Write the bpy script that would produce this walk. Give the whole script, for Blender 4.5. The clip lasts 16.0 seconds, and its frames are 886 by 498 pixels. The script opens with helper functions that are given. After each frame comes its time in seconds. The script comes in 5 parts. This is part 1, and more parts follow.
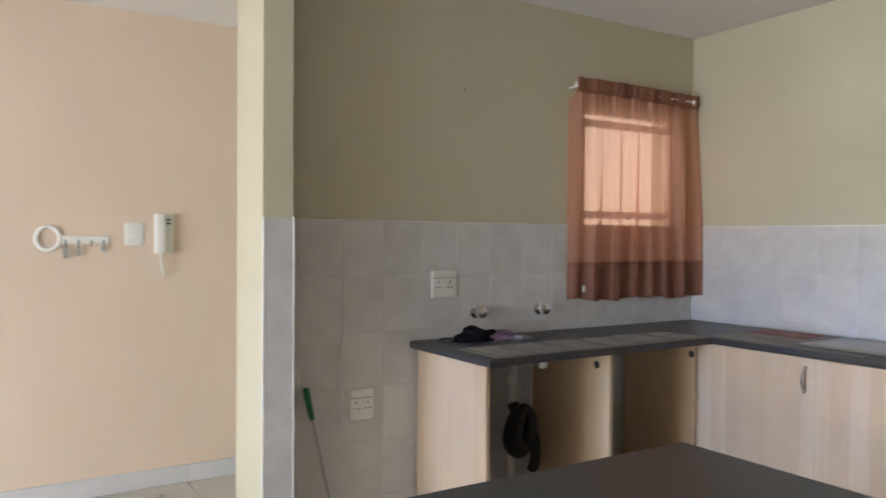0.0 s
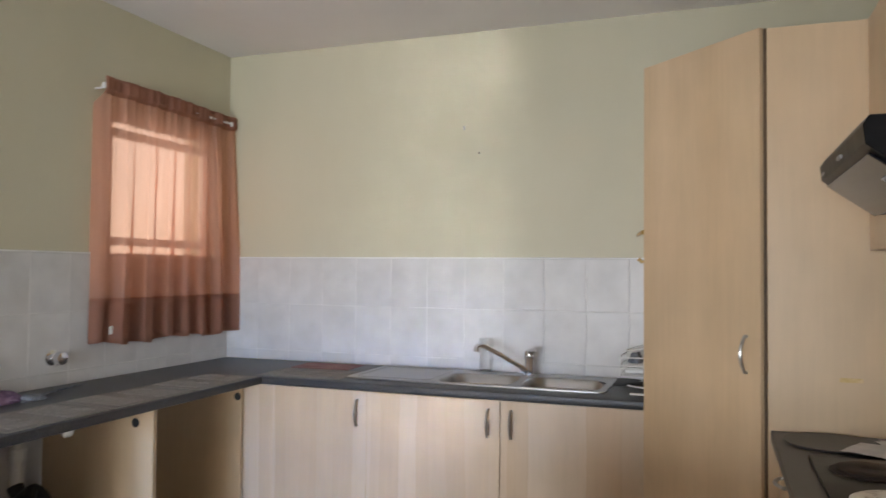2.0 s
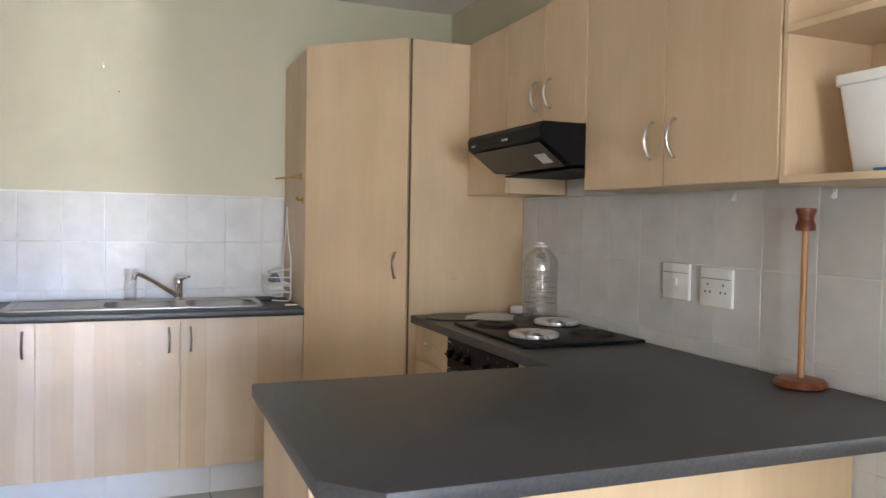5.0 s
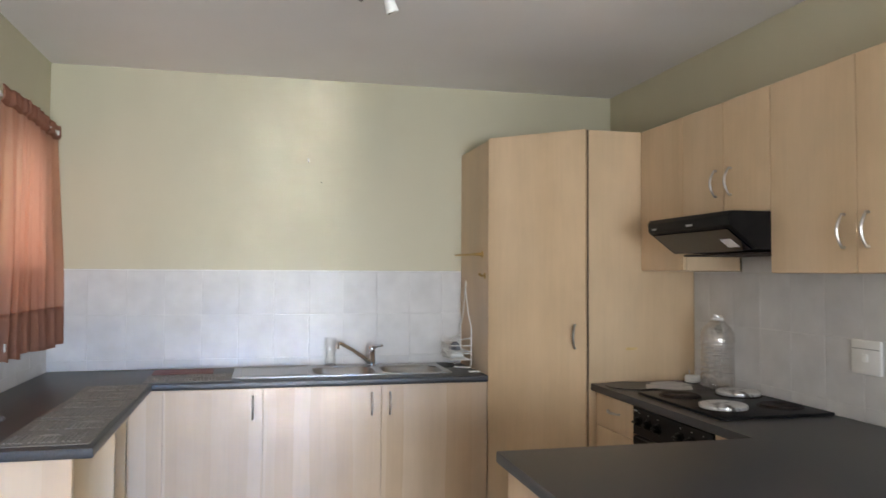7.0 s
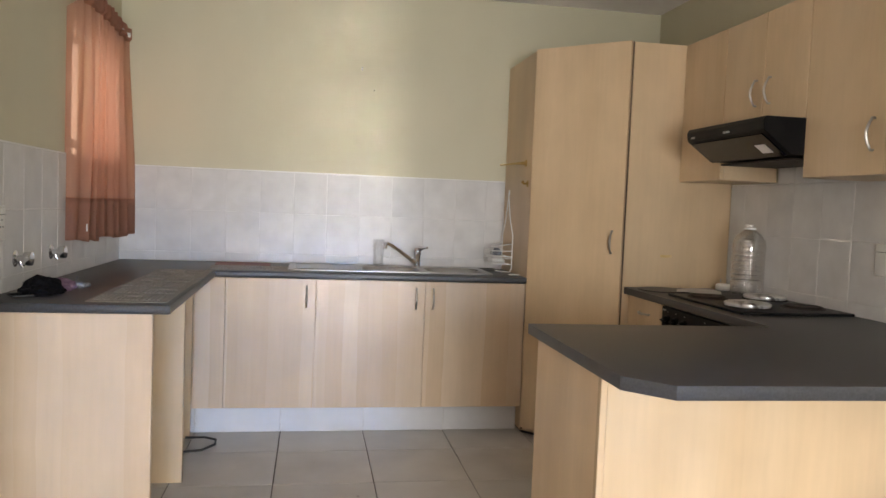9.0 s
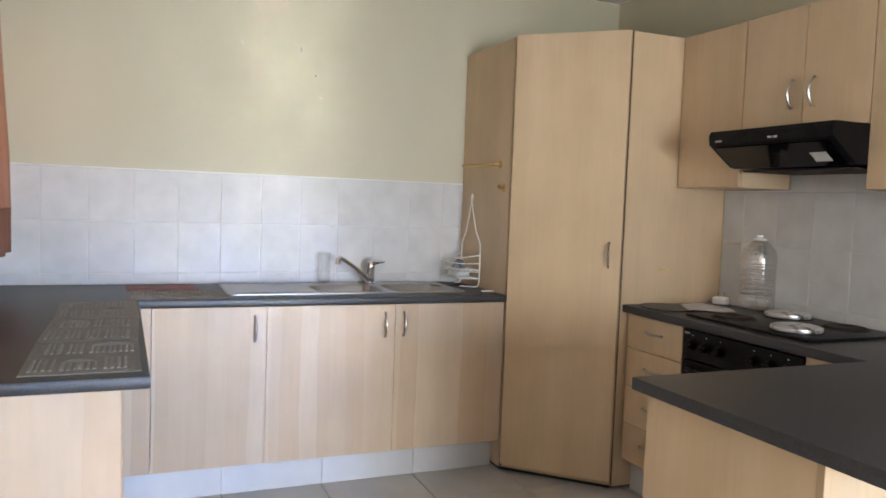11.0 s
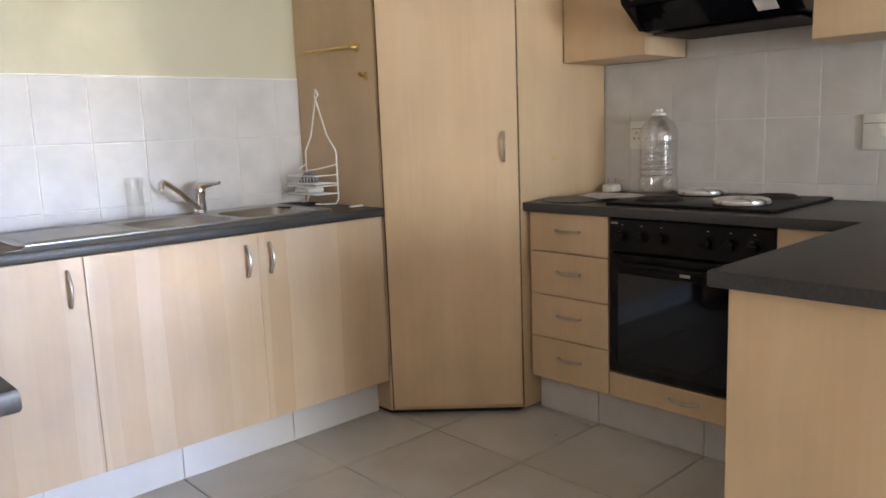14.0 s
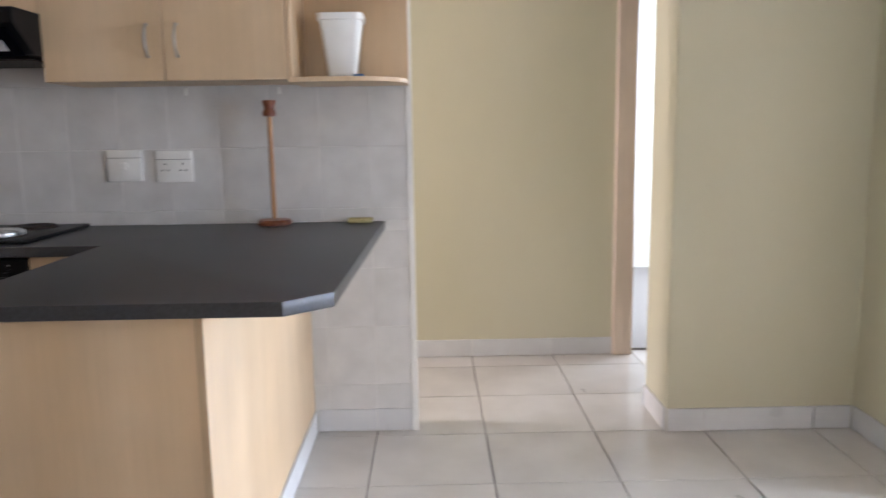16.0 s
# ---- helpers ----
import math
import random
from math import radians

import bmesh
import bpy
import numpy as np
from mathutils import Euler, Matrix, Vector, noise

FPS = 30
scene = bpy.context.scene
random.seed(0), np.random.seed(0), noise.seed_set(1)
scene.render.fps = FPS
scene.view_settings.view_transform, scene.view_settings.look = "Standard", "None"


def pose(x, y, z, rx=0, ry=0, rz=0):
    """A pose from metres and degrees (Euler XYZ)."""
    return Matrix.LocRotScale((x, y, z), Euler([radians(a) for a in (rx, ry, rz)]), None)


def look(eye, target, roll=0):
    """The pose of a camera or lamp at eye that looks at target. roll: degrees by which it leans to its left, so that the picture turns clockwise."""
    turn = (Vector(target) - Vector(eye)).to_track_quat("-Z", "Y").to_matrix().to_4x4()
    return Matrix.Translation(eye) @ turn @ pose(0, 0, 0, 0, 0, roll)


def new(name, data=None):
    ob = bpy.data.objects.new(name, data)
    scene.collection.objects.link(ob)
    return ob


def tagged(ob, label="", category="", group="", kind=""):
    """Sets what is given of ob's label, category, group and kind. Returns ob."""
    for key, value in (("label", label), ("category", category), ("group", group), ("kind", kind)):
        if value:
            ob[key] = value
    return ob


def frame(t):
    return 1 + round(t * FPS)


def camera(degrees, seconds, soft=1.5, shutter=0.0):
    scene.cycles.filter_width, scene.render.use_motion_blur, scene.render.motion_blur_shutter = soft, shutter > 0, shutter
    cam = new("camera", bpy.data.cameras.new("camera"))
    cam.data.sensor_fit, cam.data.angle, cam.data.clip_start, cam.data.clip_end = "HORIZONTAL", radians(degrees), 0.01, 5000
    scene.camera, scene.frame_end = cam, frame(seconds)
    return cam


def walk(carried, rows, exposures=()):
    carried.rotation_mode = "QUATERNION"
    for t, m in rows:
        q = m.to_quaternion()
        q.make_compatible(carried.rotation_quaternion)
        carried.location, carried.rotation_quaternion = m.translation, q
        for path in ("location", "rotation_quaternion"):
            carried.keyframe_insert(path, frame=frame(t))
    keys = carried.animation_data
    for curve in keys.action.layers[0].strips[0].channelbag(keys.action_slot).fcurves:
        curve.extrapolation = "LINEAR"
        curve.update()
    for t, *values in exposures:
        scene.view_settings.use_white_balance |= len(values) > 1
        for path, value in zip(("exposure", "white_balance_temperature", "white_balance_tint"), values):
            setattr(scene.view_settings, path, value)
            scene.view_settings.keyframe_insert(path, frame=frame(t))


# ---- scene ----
cam = camera(61.0, 16.0, 1.5, 0.25)
PATH = [
    (0, (3.053, -3.697, 1.376), (1.36, -2.632, 1.349), 0.4),
    (0.5, (3.028, -3.69, 1.391), (1.546, -2.348, 1.431), 0.9),
    (1, (2.981, -3.648, 1.382), (1.687, -2.123, 1.442), 1.2),
    (1.5, (2.798, -3.556, 1.378), (1.752, -1.851, 1.418), 1.1),
    (2, (2.586, -3.568, 1.389), (1.904, -1.689, 1.448), 0.5),
    (2.5, (2.387, -3.701, 1.413), (2.085, -1.728, 1.53), -0.9),
    (3, (2.256, -3.833, 1.377), (2.233, -1.837, 1.498), -0.6),
    (3.5, (2.114, -3.963, 1.339), (2.386, -1.982, 1.381), 0.0),
    (4, (1.948, -4.03, 1.316), (2.505, -2.109, 1.299), -0.1),
    (4.2, (1.865, -4.065, 1.331), (2.53, -2.179, 1.282), -0.3),
    (6.3, (1.252, -4.501, 1.328), (2.026, -2.659, 1.253), 1.4),
    (6.5, (1.212, -4.484, 1.355), (1.895, -2.604, 1.321), 0.9),
    (7, (1.156, -4.488, 1.44), (1.617, -2.543, 1.507), 0.3),
    (7.5, (1.119, -4.531, 1.454), (1.436, -2.56, 1.576), 0.3),
    (8, (1.085, -4.569, 1.39), (1.318, -2.584, 1.449), 0.6),
    (8.5, (1.103, -4.667, 1.305), (1.37, -2.686, 1.256), 1.7),
    (8.7, (1.141, -4.716, 1.278), (1.438, -2.74, 1.188), 2.1),
    (10.8, (0.659, -4.019, 1.334), (1.352, -2.149, 1.192), 2.0),
    (11, (0.6, -3.919, 1.352), (1.366, -2.076, 1.227), 2.1),
    (11.5, (0.531, -3.656, 1.39), (1.473, -1.892, 1.34), 1.2),
    (12, (0.479, -3.426, 1.405), (1.423, -1.663, 1.431), 0.4),
    (12.5, (0.464, -3.2, 1.41), (1.336, -1.401, 1.444), 0.2),
    (13, (0.451, -3.073, 1.343), (1.415, -1.321, 1.284), -0.7),
    (13.5, (0.459, -3.017, 1.23), (1.667, -1.437, 1.019), -2.2),
    (14, (0.423, -3.02, 1.207), (1.761, -1.567, 0.893), -2.2),
    (14.5, (0.4, -3.163, 1.187), (1.857, -1.836, 0.848), -1.9),
    (14.9, (0.378, -3.267, 1.207), (2.020, -2.183, 0.848), -1.3),
    (15.2, (0.364, -3.332, 1.218), (2.150, -2.499, 0.876), -0.8),
    (15.5, (0.332, -3.344, 1.226), (2.237, -2.824, 0.908), -0.8),
    (15.9, (0.280, -3.376, 1.245), (2.255, -3.286, 0.942), -0.9),
    (16, (0.268, -3.371, 1.253), (2.244, -3.397, 0.947), -0.9),
]
walk(cam, [(t, look(eye, target, roll)) for t, eye, target, roll in PATH], [
    (0, -0.98, 6600, 17), (1.5, -0.80, 6600, 17), (3.0, -0.68, 6500, 17), (4.0, -0.60, 6550, 17), (6.5, -0.68, 6450, 15), (7.5, -0.60, 6550, 16), (8.5, -0.88, 7300, 18),
    (9.6, -0.70, 7000, 18), (11.0, -0.53, 6500, 16), (12.5, -0.56, 6650, 18), (14.0, -0.39, 6750, 17), (14.5, -0.30, 6750, 17), (15.0, -0.28, 6450, 17), (15.5, -0.36, 6100, 18), (16, -0.61, 5950, 19)])

# ---------------------------------------------------------------- light
world = bpy.data.worlds.new("sky")
scene.world = world
world.use_nodes = True
wn = world.node_tree
sky = wn.nodes.new("ShaderNodeTexSky")
sky.sky_type = "NISHITA"
sky.sun_disc = False
sky.sun_elevation = radians(48)
sky.sun_rotation = radians(-4)
wn.links.new(sky.outputs[0], wn.nodes["Background"].inputs[0])
wn.nodes["Background"].inputs[1].default_value = 0.045
sun = new("sun", bpy.data.lights.new("sun", "SUN"))
sun.data.energy, sun.data.angle, sun.data.color = 4.0, radians(0.5), (1.0, 0.94, 0.85)
sun.matrix_world = look((-0.5, 8, 9), (0, 0, 0))


def area_lamp(name, eye, target, w, h, watts, colour, spread=180):
    data = bpy.data.lights.new(name, "AREA")
    data.shape, data.size, data.size_y, data.energy, data.color = "RECTANGLE", w, h, watts, colour
    data.spread = radians(spread)
    ob = new(name, data)
    ob.matrix_world = look(eye, target)
    return ob


DAY = (0.86, 0.95, 1.0)
# daylight of the sliding door
area_lamp("daylight_sliding_door", (1.68, -8.2, 1.1), (1.55, -5.2, -2.2), 1.9, 1.9, 560, (0.80, 0.92, 1.0))
# two narrow beams, added only to throw the bright band on the north wall
area_lamp("band_beam", (1.175, -8.25, 1.15), (1.175, 0, 1.62), 0.95, 1.9, 1.35, (0.95, 0.97, 1.0), 2)
area_lamp("band_beam_core", (1.38, -8.24, 1.15), (1.38, 0, 1.62), 0.54, 1.9, 1.5, (0.90, 0.95, 1.0), 2)
# blue beam added to tint the low fronts and plinth on the left
area_lamp("low_blue_beam", (1.7, -8.24, 1.55), (0.75, 0, 0.35), 1.9, 1.1, 4.2, (0.10, 0.38, 1.0), 12)
area_lamp("daylight_bedroom_window", (5.6, -6.37, 1.5), (5.2, -4.2, 1.0), 1.4, 1.2, 170, DAY)
area_lamp("daylight_kitchen_window", (-0.30, -0.35, 1.65), (1, -0.35, 1.6), 1.6, 1.5, 16, (1.0, 0.97, 0.92))
# fill lamp added to brighten the passage wall; no window is known there
area_lamp("passage_fill_lamp", (3.9, -0.02, 1.5), (3.9, -4, 1.0), 0.6, 1.1, 150, (1.0, 0.92, 0.90))

# ---------------------------------------------------------------- materials


def material(name, colour, rough=0.5, metal=0.0, spec=0.5):
    m = bpy.data.materials.new(name)
    m.use_nodes = True
    b = m.node_tree.nodes["Principled BSDF"]
    b.inputs["Base Color"].default_value = (*colour, 1)
    b.inputs["Roughness"].default_value = rough
    b.inputs["Metallic"].default_value = metal
    b.inputs["Specular IOR Level"].default_value = spec
    return m


def mixed(m, a, b, scale=(4, 4, 4), detail=4, low=0.35, high=0.65, bump=0.0, rough=None, source="Object", per_piece=0.0):
    """Mottles the base colour between a and b by stretched noise."""
    nt = m.node_tree
    bsdf = nt.nodes["Principled BSDF"]
    tc = nt.nodes.new("ShaderNodeTexCoord")
    mp = nt.nodes.new("ShaderNodeMapping")
    mp.inputs["Scale"].default_value = scale
    nz = nt.nodes.new("ShaderNodeTexNoise")
    nz.inputs["Scale"].default_value = 1
    nz.inputs["Detail"].default_value = detail
    rp = nt.nodes.new("ShaderNodeValToRGB")
    rp.color_ramp.elements[0].position, rp.color_ramp.elements[1].position = low, high
    rp.color_ramp.elements[0].color, rp.color_ramp.elements[1].color = (*a, 1), (*b, 1)
    nt.links.new(tc.outputs[source], mp.inputs[0])
    if per_piece:
        info = nt.nodes.new("ShaderNodeObjectInfo")
        mul = nt.nodes.new("ShaderNodeVectorMath")
        mul.operation = "SCALE"
        mul.inputs[0].default_value = (37, 19, 53)
        nt.links.new(info.outputs["Random"], mul.inputs["Scale"])
        nt.links.new(mul.outputs[0], mp.inputs["Location"])
    nt.links.new(mp.outputs[0], nz.inputs["Vector"])
    nt.links.new(nz.outputs[0], rp.inputs[0])
    out = rp.outputs[0]
    if per_piece:
        hsv = nt.nodes.new("ShaderNodeHueSaturation")
        mr = nt.nodes.new("ShaderNodeMapRange")
        mr.inputs["To Min"].default_value, mr.inputs["To Max"].default_value = 1 - per_piece, 1 + per_piece * 0.4
        nt.links.new(info.outputs["Random"], mr.inputs[0])
        nt.links.new(mr.outputs[0], hsv.inputs["Value"])
        nt.links.new(out, hsv.inputs["Color"])
        out = hsv.outputs[0]
    nt.links.new(out, bsdf.inputs["Base Color"])
    if bump:
        bp = nt.nodes.new("ShaderNodeBump")
        bp.inputs["Strength"].default_value = bump
        bp.inputs["Distance"].default_value = 0.004
        nt.links.new(nz.outputs[0], bp.inputs["Height"])
        nt.links.new(bp.outputs[0], bsdf.inputs["Normal"])
    if rough:
        mr2 = nt.nodes.new("ShaderNodeMapRange")
        mr2.inputs["To Min"].default_value, mr2.inputs["To Max"].default_value = rough
        nt.links.new(nz.outputs[0], mr2.inputs[0])
        nt.links.new(mr2.outputs[0], bsdf.inputs["Roughness"])
    return m


def fine_bump(m, scale, strength, distance=0.001):
    nt = m.node_tree
    bsdf = nt.nodes["Principled BSDF"]
    tc = nt.nodes.new("ShaderNodeTexCoord")
    nz = nt.nodes.new("ShaderNodeTexNoise")
    nz.inputs["Scale"].default_value = scale
    nz.inputs["Detail"].default_value = 3
    bp = nt.nodes.new("ShaderNodeBump")
    bp.inputs["Strength"].default_value = strength
    bp.inputs["Distance"].default_value = distance
    nt.links.new(tc.outputs["Object"], nz.inputs["Vector"])
    nt.links.new(nz.outputs[0], bp.inputs["Height"])
    nt.links.new(bp.outputs[0], bsdf.inputs["Normal"])
    return m


PAINT = fine_bump(mixed(material("cream_wall_paint", (0.7, 0.65, 0.48), 0.55), (0.555, 0.522, 0.375), (0.615, 0.578, 0.43), (0.9, 0.9, 0.5), 5), 90, 0.25)
CEILING = fine_bump(mixed(material("ceiling_paint", (0.8, 0.78, 0.76), 0.8), (0.83, 0.80, 0.785), (0.88, 0.86, 0.845), (1, 1, 1), 4), 60, 0.3)
WHITE_PAINT = mixed(material("white_gloss_paint", (0.8, 0.8, 0.78), 0.35), (0.76, 0.76, 0.74), (0.84, 0.84, 0.82), (3, 3, 3))
# cream tinted peach: the warm light on the entrance wall is in this colour
WARM_LIGHT_PAINT = fine_bump(mixed(material("warm_light_wall_paint", (0.66, 0.56, 0.44), 0.55), (0.72, 0.59, 0.47), (0.78, 0.645, 0.52), (0.9, 0.9, 0.5), 5), 90, 0.25)
WALL_TILE = mixed(material("wall_tile_glaze", (0.66, 0.65, 0.65), 0.3, 0.0, 0.32), (0.54, 0.53, 0.515), (0.76, 0.75, 0.735), (8, 8, 8), 5, 0.06, 0.94, 0.03, (0.30, 0.44), per_piece=0.05)
PLINTH_TILE = mixed(material("plinth_tile_glaze", (0.66, 0.65, 0.65), 0.3), (0.58, 0.58, 0.59), (0.76, 0.76, 0.77), (6, 6, 6), 4, 0.06, 0.94, 0, (0.22, 0.4), per_piece=0.05)
GROUT = mixed(material("wall_grout", (0.7, 0.7, 0.68), 0.9), (0.60, 0.59, 0.57), (0.78, 0.77, 0.75), (6, 6, 6))
TRIM = material("tile_edge_trim", (0.62, 0.6, 0.56), 0.4)
FLOOR_TILE = mixed(material("floor_tile_glaze", (0.6, 0.56, 0.52), 0.3), (0.42, 0.39, 0.355), (0.65, 0.62, 0.58), (4, 4, 4), 4, 0.05, 0.95, 0, (0.24, 0.36), per_piece=0.04)
FLOOR_GROUT = mixed(material("floor_grout", (0.12, 0.1, 0.09), 0.9), (0.06, 0.048, 0.04), (0.14, 0.115, 0.10), (3, 3, 3))


def laminate(name, dark, light, staves):
    """Pale maple print: broad staves, fine grain along z and a few rubbed smudges."""
    m = mixed(material(name, (0.62, 0.46, 0.28), 0.38), dark, light, (6.0, 6.0, 0.45), 1.0, 0.12, 0.88, 0, None, per_piece=0.05)
    nt = m.node_tree
    bsdf = nt.nodes["Principled BSDF"]
    base = bsdf.inputs["Base Color"].links[0].from_socket
    tc = nt.nodes.new("ShaderNodeTexCoord")
    info = nt.nodes.new("ShaderNodeObjectInfo")
    prev = base
    for scale, lo, hi in (((55, 55, 4.0), 0.97, 1.03), ((3.4, 3.4, 2.6), 0.87, 1.07)):
        mp, nz, mr, mul = nt.nodes.new("ShaderNodeMapping"), nt.nodes.new("ShaderNodeTexNoise"), nt.nodes.new("ShaderNodeMapRange"), nt.nodes.new("ShaderNodeMixRGB")
        mp.inputs["Scale"].default_value = scale
        nz.inputs["Scale"].default_value = 1
        nz.inputs["Detail"].default_value = 4
        mr.inputs["From Min"].default_value, mr.inputs["From Max"].default_value = 0.25, 0.75
        mr.inputs["To Min"].default_value, mr.inputs["To Max"].default_value = lo, hi
        mul.blend_type = "MULTIPLY"
        mul.inputs[0].default_value = 1
        nt.links.new(tc.outputs["Object"], mp.inputs[0])
        nt.links.new(info.outputs["Random"], mp.inputs["Location"])
        nt.links.new(mp.outputs[0], nz.inputs["Vector"])
        nt.links.new(nz.outputs[0], mr.inputs[0])
        nt.links.new(prev, mul.inputs[1])
        nt.links.new(mr.outputs[0], mul.inputs[2])
        prev = mul.outputs[0]
    # staves of uneven width with wandering edges, each a little lighter or browner than the next
    sep, add, shift, wander, vor, split, ramp, mul = (nt.nodes.new("ShaderNode" + k) for k in ("SeparateXYZ", "Math", "Math", "Math", "TexVoronoi", "SeparateColor", "ValToRGB", "MixRGB"))
    add.operation = "ADD"
    shift.operation = wander.operation = "MULTIPLY_ADD"
    shift.inputs[1].default_value = 91
    wander.inputs[1].default_value = 0.035
    vor.voronoi_dimensions = "1D"
    vor.inputs["Scale"].default_value = 13
    ramp.color_ramp.elements[0].color = (1 - staves * 0.6, 1 - staves, 1 - staves * 1.5, 1)
    ramp.color_ramp.elements[1].color = (1, 1, 1, 1)
    mul.blend_type = "MULTIPLY"
    mul.inputs[0].default_value = 1
    nt.links.new(tc.outputs["Object"], sep.inputs[0])
    nt.links.new(sep.outputs[0], add.inputs[0])
    nt.links.new(sep.outputs[1], add.inputs[1])
    nt.links.new(info.outputs["Random"], shift.inputs[0])
    nt.links.new(add.outputs[0], shift.inputs[2])
    nt.links.new(nz.outputs[0], wander.inputs[0])
    nt.links.new(shift.outputs[0], wander.inputs[2])
    nt.links.new(wander.outputs[0], vor.inputs["W"])
    nt.links.new(vor.outputs["Color"], split.inputs[0])
    nt.links.new(split.outputs[0], ramp.inputs[0])
    nt.links.new(prev, mul.inputs[1])
    nt.links.new(ramp.outputs[0], mul.inputs[2])
    nt.links.new(mul.outputs[0], bsdf.inputs["Base Color"])
    return m


MAPLE = laminate("maple_laminate", (0.602, 0.430, 0.258), (0.712, 0.536, 0.350), 0.03)
# maple with stronger staves, paled in colour for cool daylight on south fronts
LIT_MAPLE = laminate("lit_maple_laminate", (0.60, 0.45, 0.31), (0.71, 0.565, 0.42), 0.16)
JAMB_WOOD = laminate("varnished_pale_jamb", (0.72, 0.58, 0.46), (0.80, 0.66, 0.54), 0.03)
MAPLE_EDGE = mixed(material("maple_edging", (0.5, 0.36, 0.21), 0.45), (0.44, 0.31, 0.18), (0.56, 0.41, 0.26), (8, 8, 2))
# dark brown that stands in for the shade in the door gaps
GAP_SHADE = mixed(material("gap_shade_brown", (0.13, 0.085, 0.05), 0.7), (0.10, 0.065, 0.04), (0.17, 0.11, 0.065), (9, 9, 2))
WORKTOP = fine_bump(mixed(material("slate_laminate", (0.045, 0.045, 0.048), 0.34), (0.03, 0.03, 0.032), (0.05, 0.05, 0.054), (140, 140, 140), 2, 0.3, 0.7, 0, (0.34, 0.46)), 260, 0.25)
STEEL = mixed(material("brushed_steel", (0.62, 0.6, 0.57), 0.3, 1.0), (0.36, 0.35, 0.335), (0.44, 0.43, 0.415), (3, 40, 40), 3, 0.3, 0.7, 0, (0.27, 0.35))
CHROME = material("chrome", (0.75, 0.75, 0.76), 0.09, 1.0)
NICKEL = mixed(material("satin_nickel", (0.5, 0.48, 0.45), 0.34, 1.0), (0.42, 0.40, 0.375), (0.54, 0.52, 0.49), (30, 30, 30), rough=(0.26, 0.4))
BRASS = material("tarnished_brass", (0.55, 0.36, 0.13), 0.35, 1.0)
PLASTIC = mixed(material("white_plastic", (0.78, 0.78, 0.75), 0.3), (0.82, 0.82, 0.79), (0.88, 0.88, 0.85), (8, 8, 8))
DARK = material("dark_slot", (0.02, 0.02, 0.02), 0.6)
BLACK = mixed(material("black_enamel", (0.012, 0.012, 0.012), 0.3, 0.0, 0.12), (0.005, 0.005, 0.005), (0.011, 0.010, 0.010), (12, 12, 12), rough=(0.28, 0.44))
BLACK_GLASS = material("black_oven_glass", (0.004, 0.004, 0.006), 0.05, 0.0, 0.32)
HOTPLATE = mixed(material("cast_iron_plate", (0.03, 0.024, 0.02), 0.6, 0.0, 0.2), (0.014, 0.012, 0.011), (0.04, 0.026, 0.02), (14, 14, 14), bump=0.2)
RUBBER = material("black_rubber", (0.012, 0.012, 0.013), 0.5)
RED_WOOD = mixed(material("red_stained_wood", (0.2, 0.055, 0.02), 0.32), (0.14, 0.035, 0.014), (0.27, 0.085, 0.03), (30, 30, 6))
PALE_WOOD = mixed(material("turned_pale_wood", (0.45, 0.22, 0.09), 0.42), (0.38, 0.18, 0.07), (0.52, 0.28, 0.12), (40, 40, 5))
GREEN = material("green_plastic", (0.01, 0.16, 0.06), 0.4)
GREY_METAL = material("grey_painted_rod", (0.35, 0.35, 0.33), 0.5)
PVC = mixed(material("white_pvc", (0.7, 0.69, 0.64), 0.4), (0.62, 0.6, 0.55), (0.75, 0.74, 0.7), (9, 9, 9))
PAPER = mixed(material("paper", (0.68, 0.66, 0.64), 0.8), (0.6, 0.58, 0.57), (0.74, 0.72, 0.7), (14, 14, 14))
CARD = mixed(material("printed_card", (0.3, 0.2, 0.2), 0.6), (0.5, 0.42, 0.42), (0.16, 0.1, 0.12), (60, 40, 1), 2, 0.45, 0.55)
MAT = mixed(material("woven_mat", (0.33, 0.30, 0.26), 0.9), (0.23, 0.21, 0.188), (0.29, 0.267, 0.237), (90, 90, 90), 2)
MAT_RIB = mixed(material("mat_rib", (0.4, 0.37, 0.33), 0.85), (0.285, 0.262, 0.233), (0.345, 0.318, 0.285), (90, 90, 90), 2)
RED_CARD = mixed(material("red_mat", (0.23, 0.035, 0.03), 0.7), (0.20, 0.055, 0.05), (0.34, 0.19, 0.17), (7, 40, 1))
CLOTH_BLACK = mixed(material("black_cloth", (0.012, 0.011, 0.014), 0.95, 0.0, 0.1), (0.004, 0.004, 0.005), (0.012, 0.011, 0.013), (60, 60, 60), bump=0.3)
CLOTH_MAUVE = mixed(material("mauve_cloth", (0.2, 0.12, 0.2), 0.95), (0.16, 0.09, 0.16), (0.28, 0.18, 0.26), (40, 40, 40), bump=0.5)
CLOTH_GREY = mixed(material("grey_cloth", (0.2, 0.22, 0.25), 0.95), (0.14, 0.15, 0.18), (0.28, 0.3, 0.33), (40, 40, 40), bump=0.5)
SPONGE = mixed(material("yellow_sponge", (0.5, 0.42, 0.2), 0.95), (0.4, 0.34, 0.15), (0.58, 0.5, 0.27), (120, 120, 120), bump=0.6)
BLUE = material("blue_plastic", (0.02, 0.13, 0.3), 0.4)
FOIL = mixed(material("foil_cover", (0.7, 0.69, 0.67), 0.28, 0.6), (0.16, 0.14, 0.13), (0.8, 0.79, 0.77), (26, 26, 26), 3, 0.36, 0.5, bump=0.4)
CARPET = mixed(material("grey_carpet", (0.3, 0.28, 0.27), 0.95), (0.22, 0.2, 0.19), (0.38, 0.36, 0.34), (160, 160, 160), bump=0.6)
